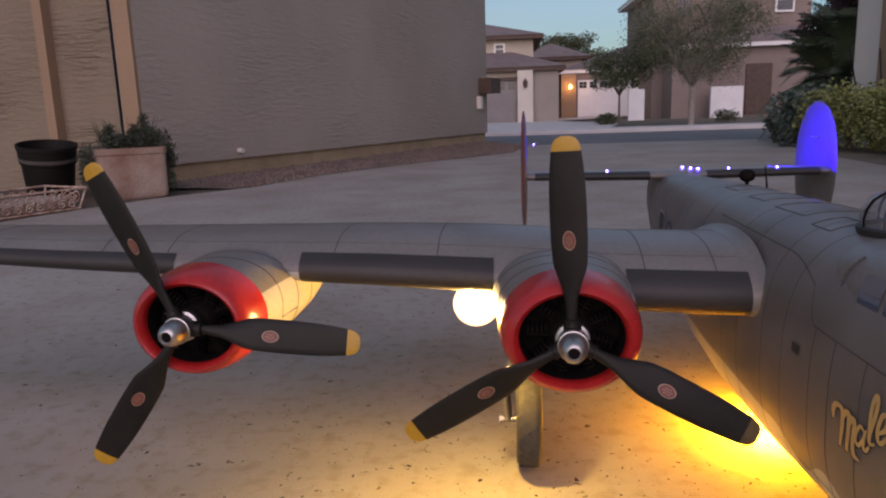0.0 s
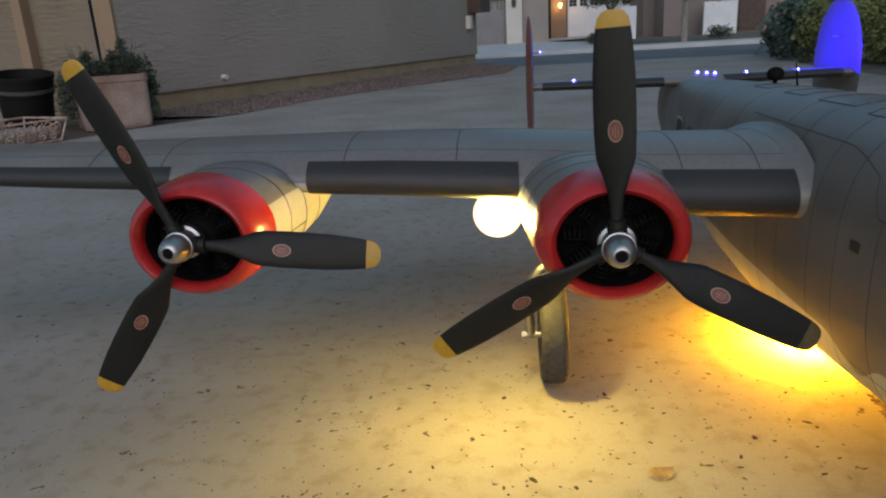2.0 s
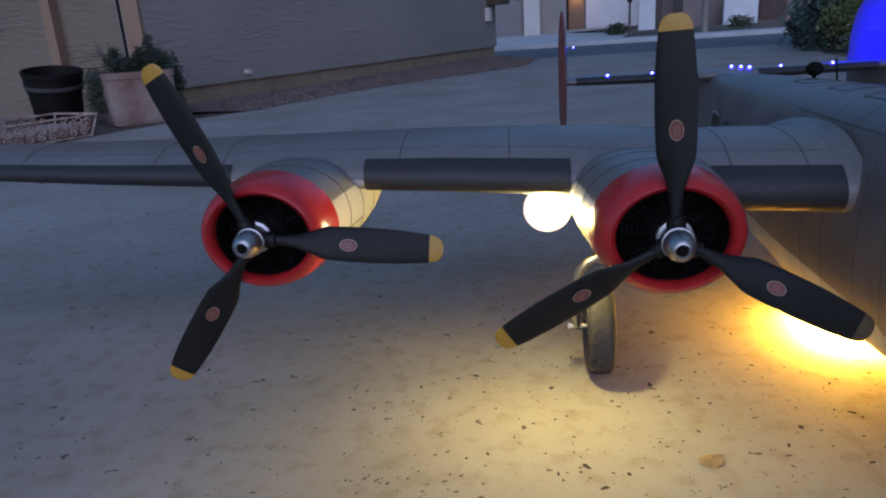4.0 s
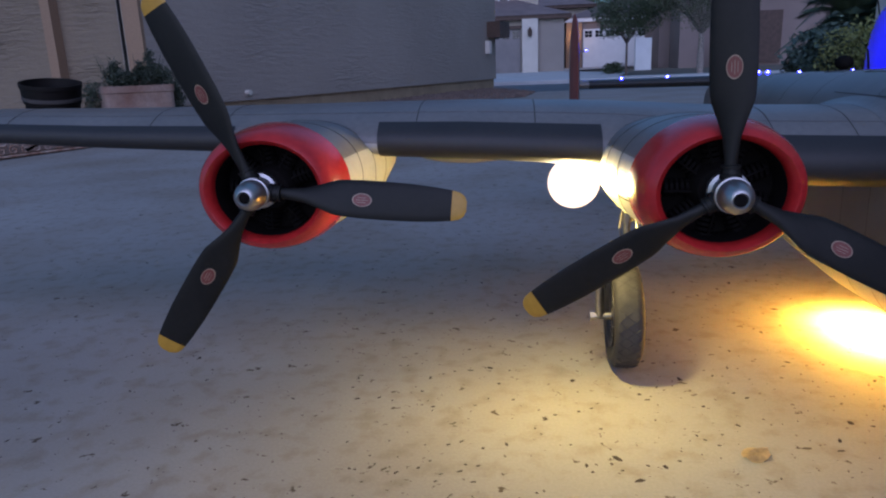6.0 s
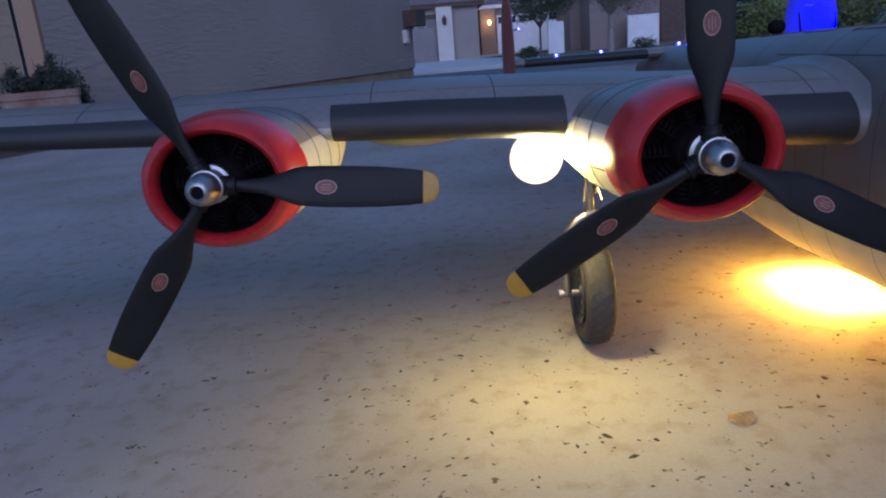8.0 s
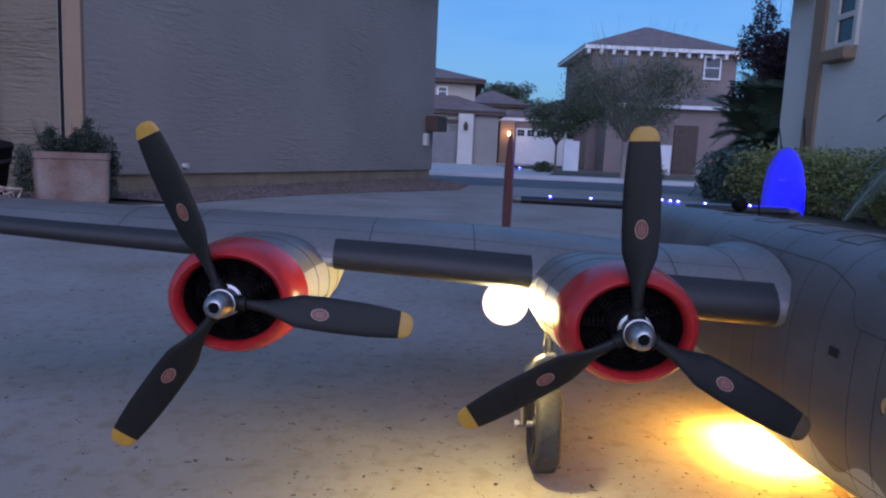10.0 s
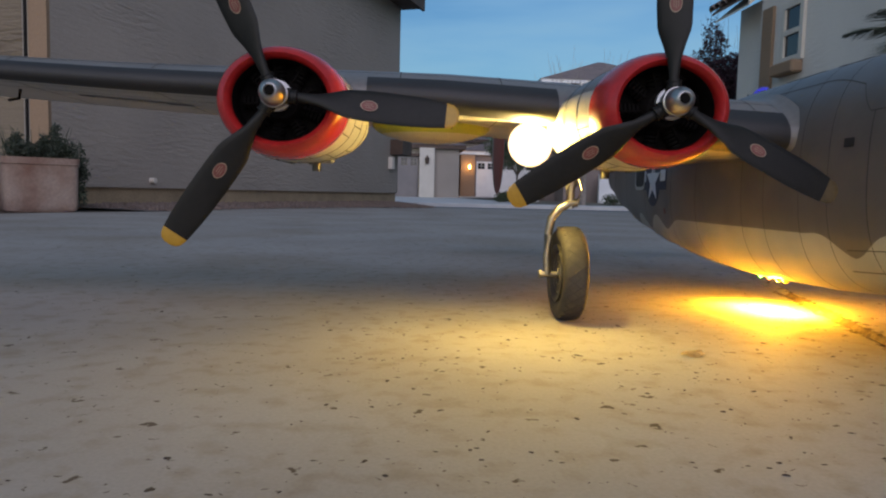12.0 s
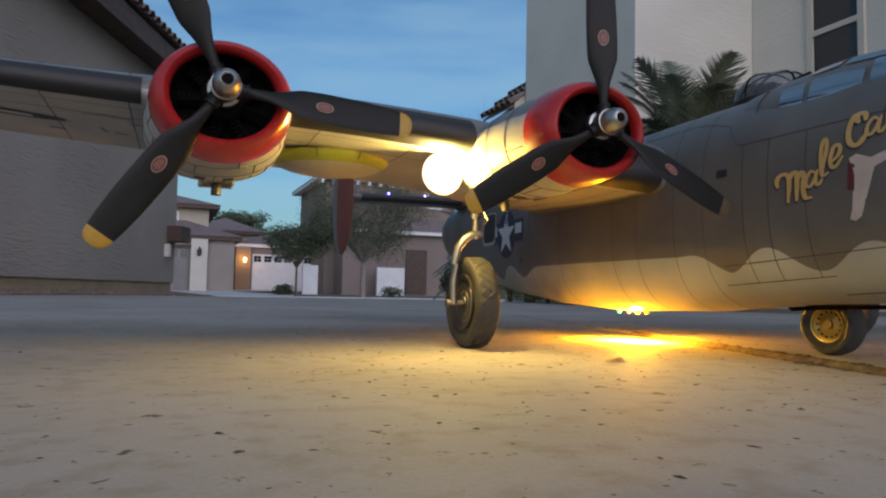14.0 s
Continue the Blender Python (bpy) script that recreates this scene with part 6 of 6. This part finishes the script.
# wrought iron basket with scroll sides
bas = thing("iron_basket", pose(-2.53, 4.58, -0.004, 0, 0, 65), "shallow rusty white wrought-iron planter basket with scrolls", "basket")
bm = bmesh.new()
L, W, H = 0.52, 0.19, 0.138
rim = [(-L - 0.04, -W - 0.03, H), (L + 0.04, -W - 0.03, H), (L + 0.04, W + 0.03, H), (-L - 0.04, W + 0.03, H)]
foot = [(-L, -W, 0.012), (L, -W, 0.012), (L, W, 0.012), (-L, W, 0.012)]
for ring in (rim, foot):
    for k in range(4):
        join(bm, tube([ring[k], ring[(k + 1) % 4]], 0.007, 6))
for k in range(4):
    join(bm, tube([rim[k], foot[k]], 0.006, 6))
part("frame", bm, IRON_WHITE, bas, "rusty white iron frame")
bm = bmesh.new()
for side in (-1, 1):
    for i in range(15):
        cx = -L + 0.05 + i * (2 * L - 0.10) / 14
        for cz, s in ((0.046, 1), (0.098, -1)):
            pts = []
            for k in range(22):
                a = s * (0.5 + k * 0.42)
                r = 0.030 * (1 - k / 26)
                z = cz + math.sin(a) * r
                pts.append((cx + math.cos(a) * r, side * (W + 0.03 * z / H), z))
            part("scroll", tube(pts, 0.0042, 5), IRON_WHITE, bas)
for side in (-1, 1):
    for i in range(4):
        cy = -W + 0.06 + i * (2 * W - 0.12) / 3
        pts = []
        for k in range(22):
            a = 0.5 + k * 0.42
            r = 0.046 * (1 - k / 26)
            z = 0.072 + math.sin(a) * r
            pts.append((side * (L + 0.04 * z / H), cy + math.cos(a) * r, z))
        part("scroll", tube(pts, 0.0042, 5), IRON_WHITE, bas)
bm = bmesh.new()
box(bm, -L + 0.02, -W + 0.02, 0.014, L - 0.02, W - 0.02, 0.085, 0.01)
part("liner", bm, TERRACOTTA, bas, "brown liner")

# ---------------------------------------------------------------- small things on the concrete
rng = random.Random(9)


def floor_z(x, y):
    return SLAB * max(0.0, min(1.0, (3.9 - y) / 1.5)) if x > 0.905 + 0.275 * (y - 1.33) else 0.0


def pebble(name, x, y, s, material, label, category, squash=0.6, seed=0, rough=0.35):
    bm = bmesh.new()
    bmesh.ops.create_icosphere(bm, subdivisions=3, radius=1)
    for v in bm.verts:
        v.co *= 1 + rough * noise.noise(v.co * 1.7 + Vector((seed, 0, 0)))
        v.co = Vector((v.co.x * s, v.co.y * s * 0.75, v.co.z * s * squash))
    lo = min(v.co.z for v in bm.verts)
    for v in bm.verts:
        v.co.z -= lo
    ob = part(name, bm, material)
    ob.matrix_world = pose(x, y, 0, 0, 0, 40 * seed)
    return tagged(ob, label, category)


def dry_leaf(x, y, turn, length, width, label):
    """A thin curled fallen leaf."""
    bm = bmesh.new()
    rows = []
    for i in range(9):
        f = i / 8
        w = width * (math.sin(math.pi * min(1.0, 0.12 + 0.86 * f)) ** 0.7)
        row = []
        for j in range(5):
            g = j / 2 - 1
            row.append(bm.verts.new(((f - 0.5) * length, g * w + 0.002 * math.sin(4 * f), 0.0012 + 0.0032 * (1 - g * g) * (0.3 + 0.7 * f) + 0.0012 * math.sin(7 * f + 3 * g))))
        rows.append(row)
    for a, c in zip(rows, rows[1:]):
        for j in range(4):
            bm.faces.new((a[j], a[j + 1], c[j + 1], c[j]))
    bmesh.ops.solidify(bm, geom=bm.faces[:], thickness=0.0008)
    ob = part("dry_leaf", bm, ROCK, None, "", True)
    ob.matrix_world = pose(x, y, 0, 0, 0, turn)
    return tagged(ob, label, "leaf")


dry_leaf(0.676, 1.512, 38, 0.031, 0.0130, "curled pale tan fallen leaf on the concrete")
pebble("seed_pod", 0.03, 1.111, 0.0080, SEED, "small dark dry seed pod on the concrete", "seed pod", 0.8, 2, 0.3)
def flake(bm, x, y, s):
    """A ragged crumb or leaf bit lying flat."""
    n = rng.randint(5, 8)
    long, turn = rng.uniform(0.8, 2.4), rng.random() * 6.3
    z0 = floor_z(x, y)
    top = []
    for k in range(n):
        w, r = 2 * math.pi * k / n, s * rng.uniform(0.45, 1.15)
        a, c = math.cos(w) * r * long, math.sin(w) * r
        top.append(bm.verts.new((x + a * math.cos(turn) - c * math.sin(turn), y + a * math.sin(turn) + c * math.cos(turn), z0 + 0.0002)))
    mid = bm.verts.new((x + rng.uniform(-0.2, 0.2) * s, y + rng.uniform(-0.2, 0.2) * s, z0 + s * rng.uniform(0.15, 0.5)))
    for k in range(n):
        bm.faces.new((top[k], top[(k + 1) % n], mid))


bm = bmesh.new()
for i in range(1400):
    if i < 780:
        x, y = rng.gauss(0.60, 0.5), rng.uniform(0.78, 2.4)
    else:
        x, y = rng.uniform(-2.5, 3.0), rng.uniform(1.5, 8)
    near = 0.6 if y < 1.25 else 1.0
    flake(bm, x, y, near * min(0.0042, abs(rng.gauss(0, 0.0012)) + 0.0005))
for i in range(170):
    flake(bm, rng.uniform(0.25, 1.15), rng.uniform(1.15, 1.75), min(0.0038, abs(rng.gauss(0, 0.0011)) + 0.0009))
for i in range(120):
    flake(bm, rng.uniform(0.15, 1.20), rng.uniform(0.98, 1.80), rng.uniform(0.0014, 0.0040) * (0.7 if i % 3 else 1.0))
d = Vector((0.275, 1, 0)).normalized()
for i in range(760):
    q = Vector((0.90, 1.33, 0)) + d * (rng.uniform(-0.25, 0.35) if i % 2 else rng.uniform(-0.3, 0.8)) + Vector((d.y, -d.x, 0)) * rng.gauss(0.002, 0.007)
    flake(bm, q.x, q.y, abs(rng.gauss(0, 0.0022)) + 0.001)
tagged(part("debris", bm, CRUMB), "scattered dark crumbs and dry leaf bits", "debris", kind="stuff")
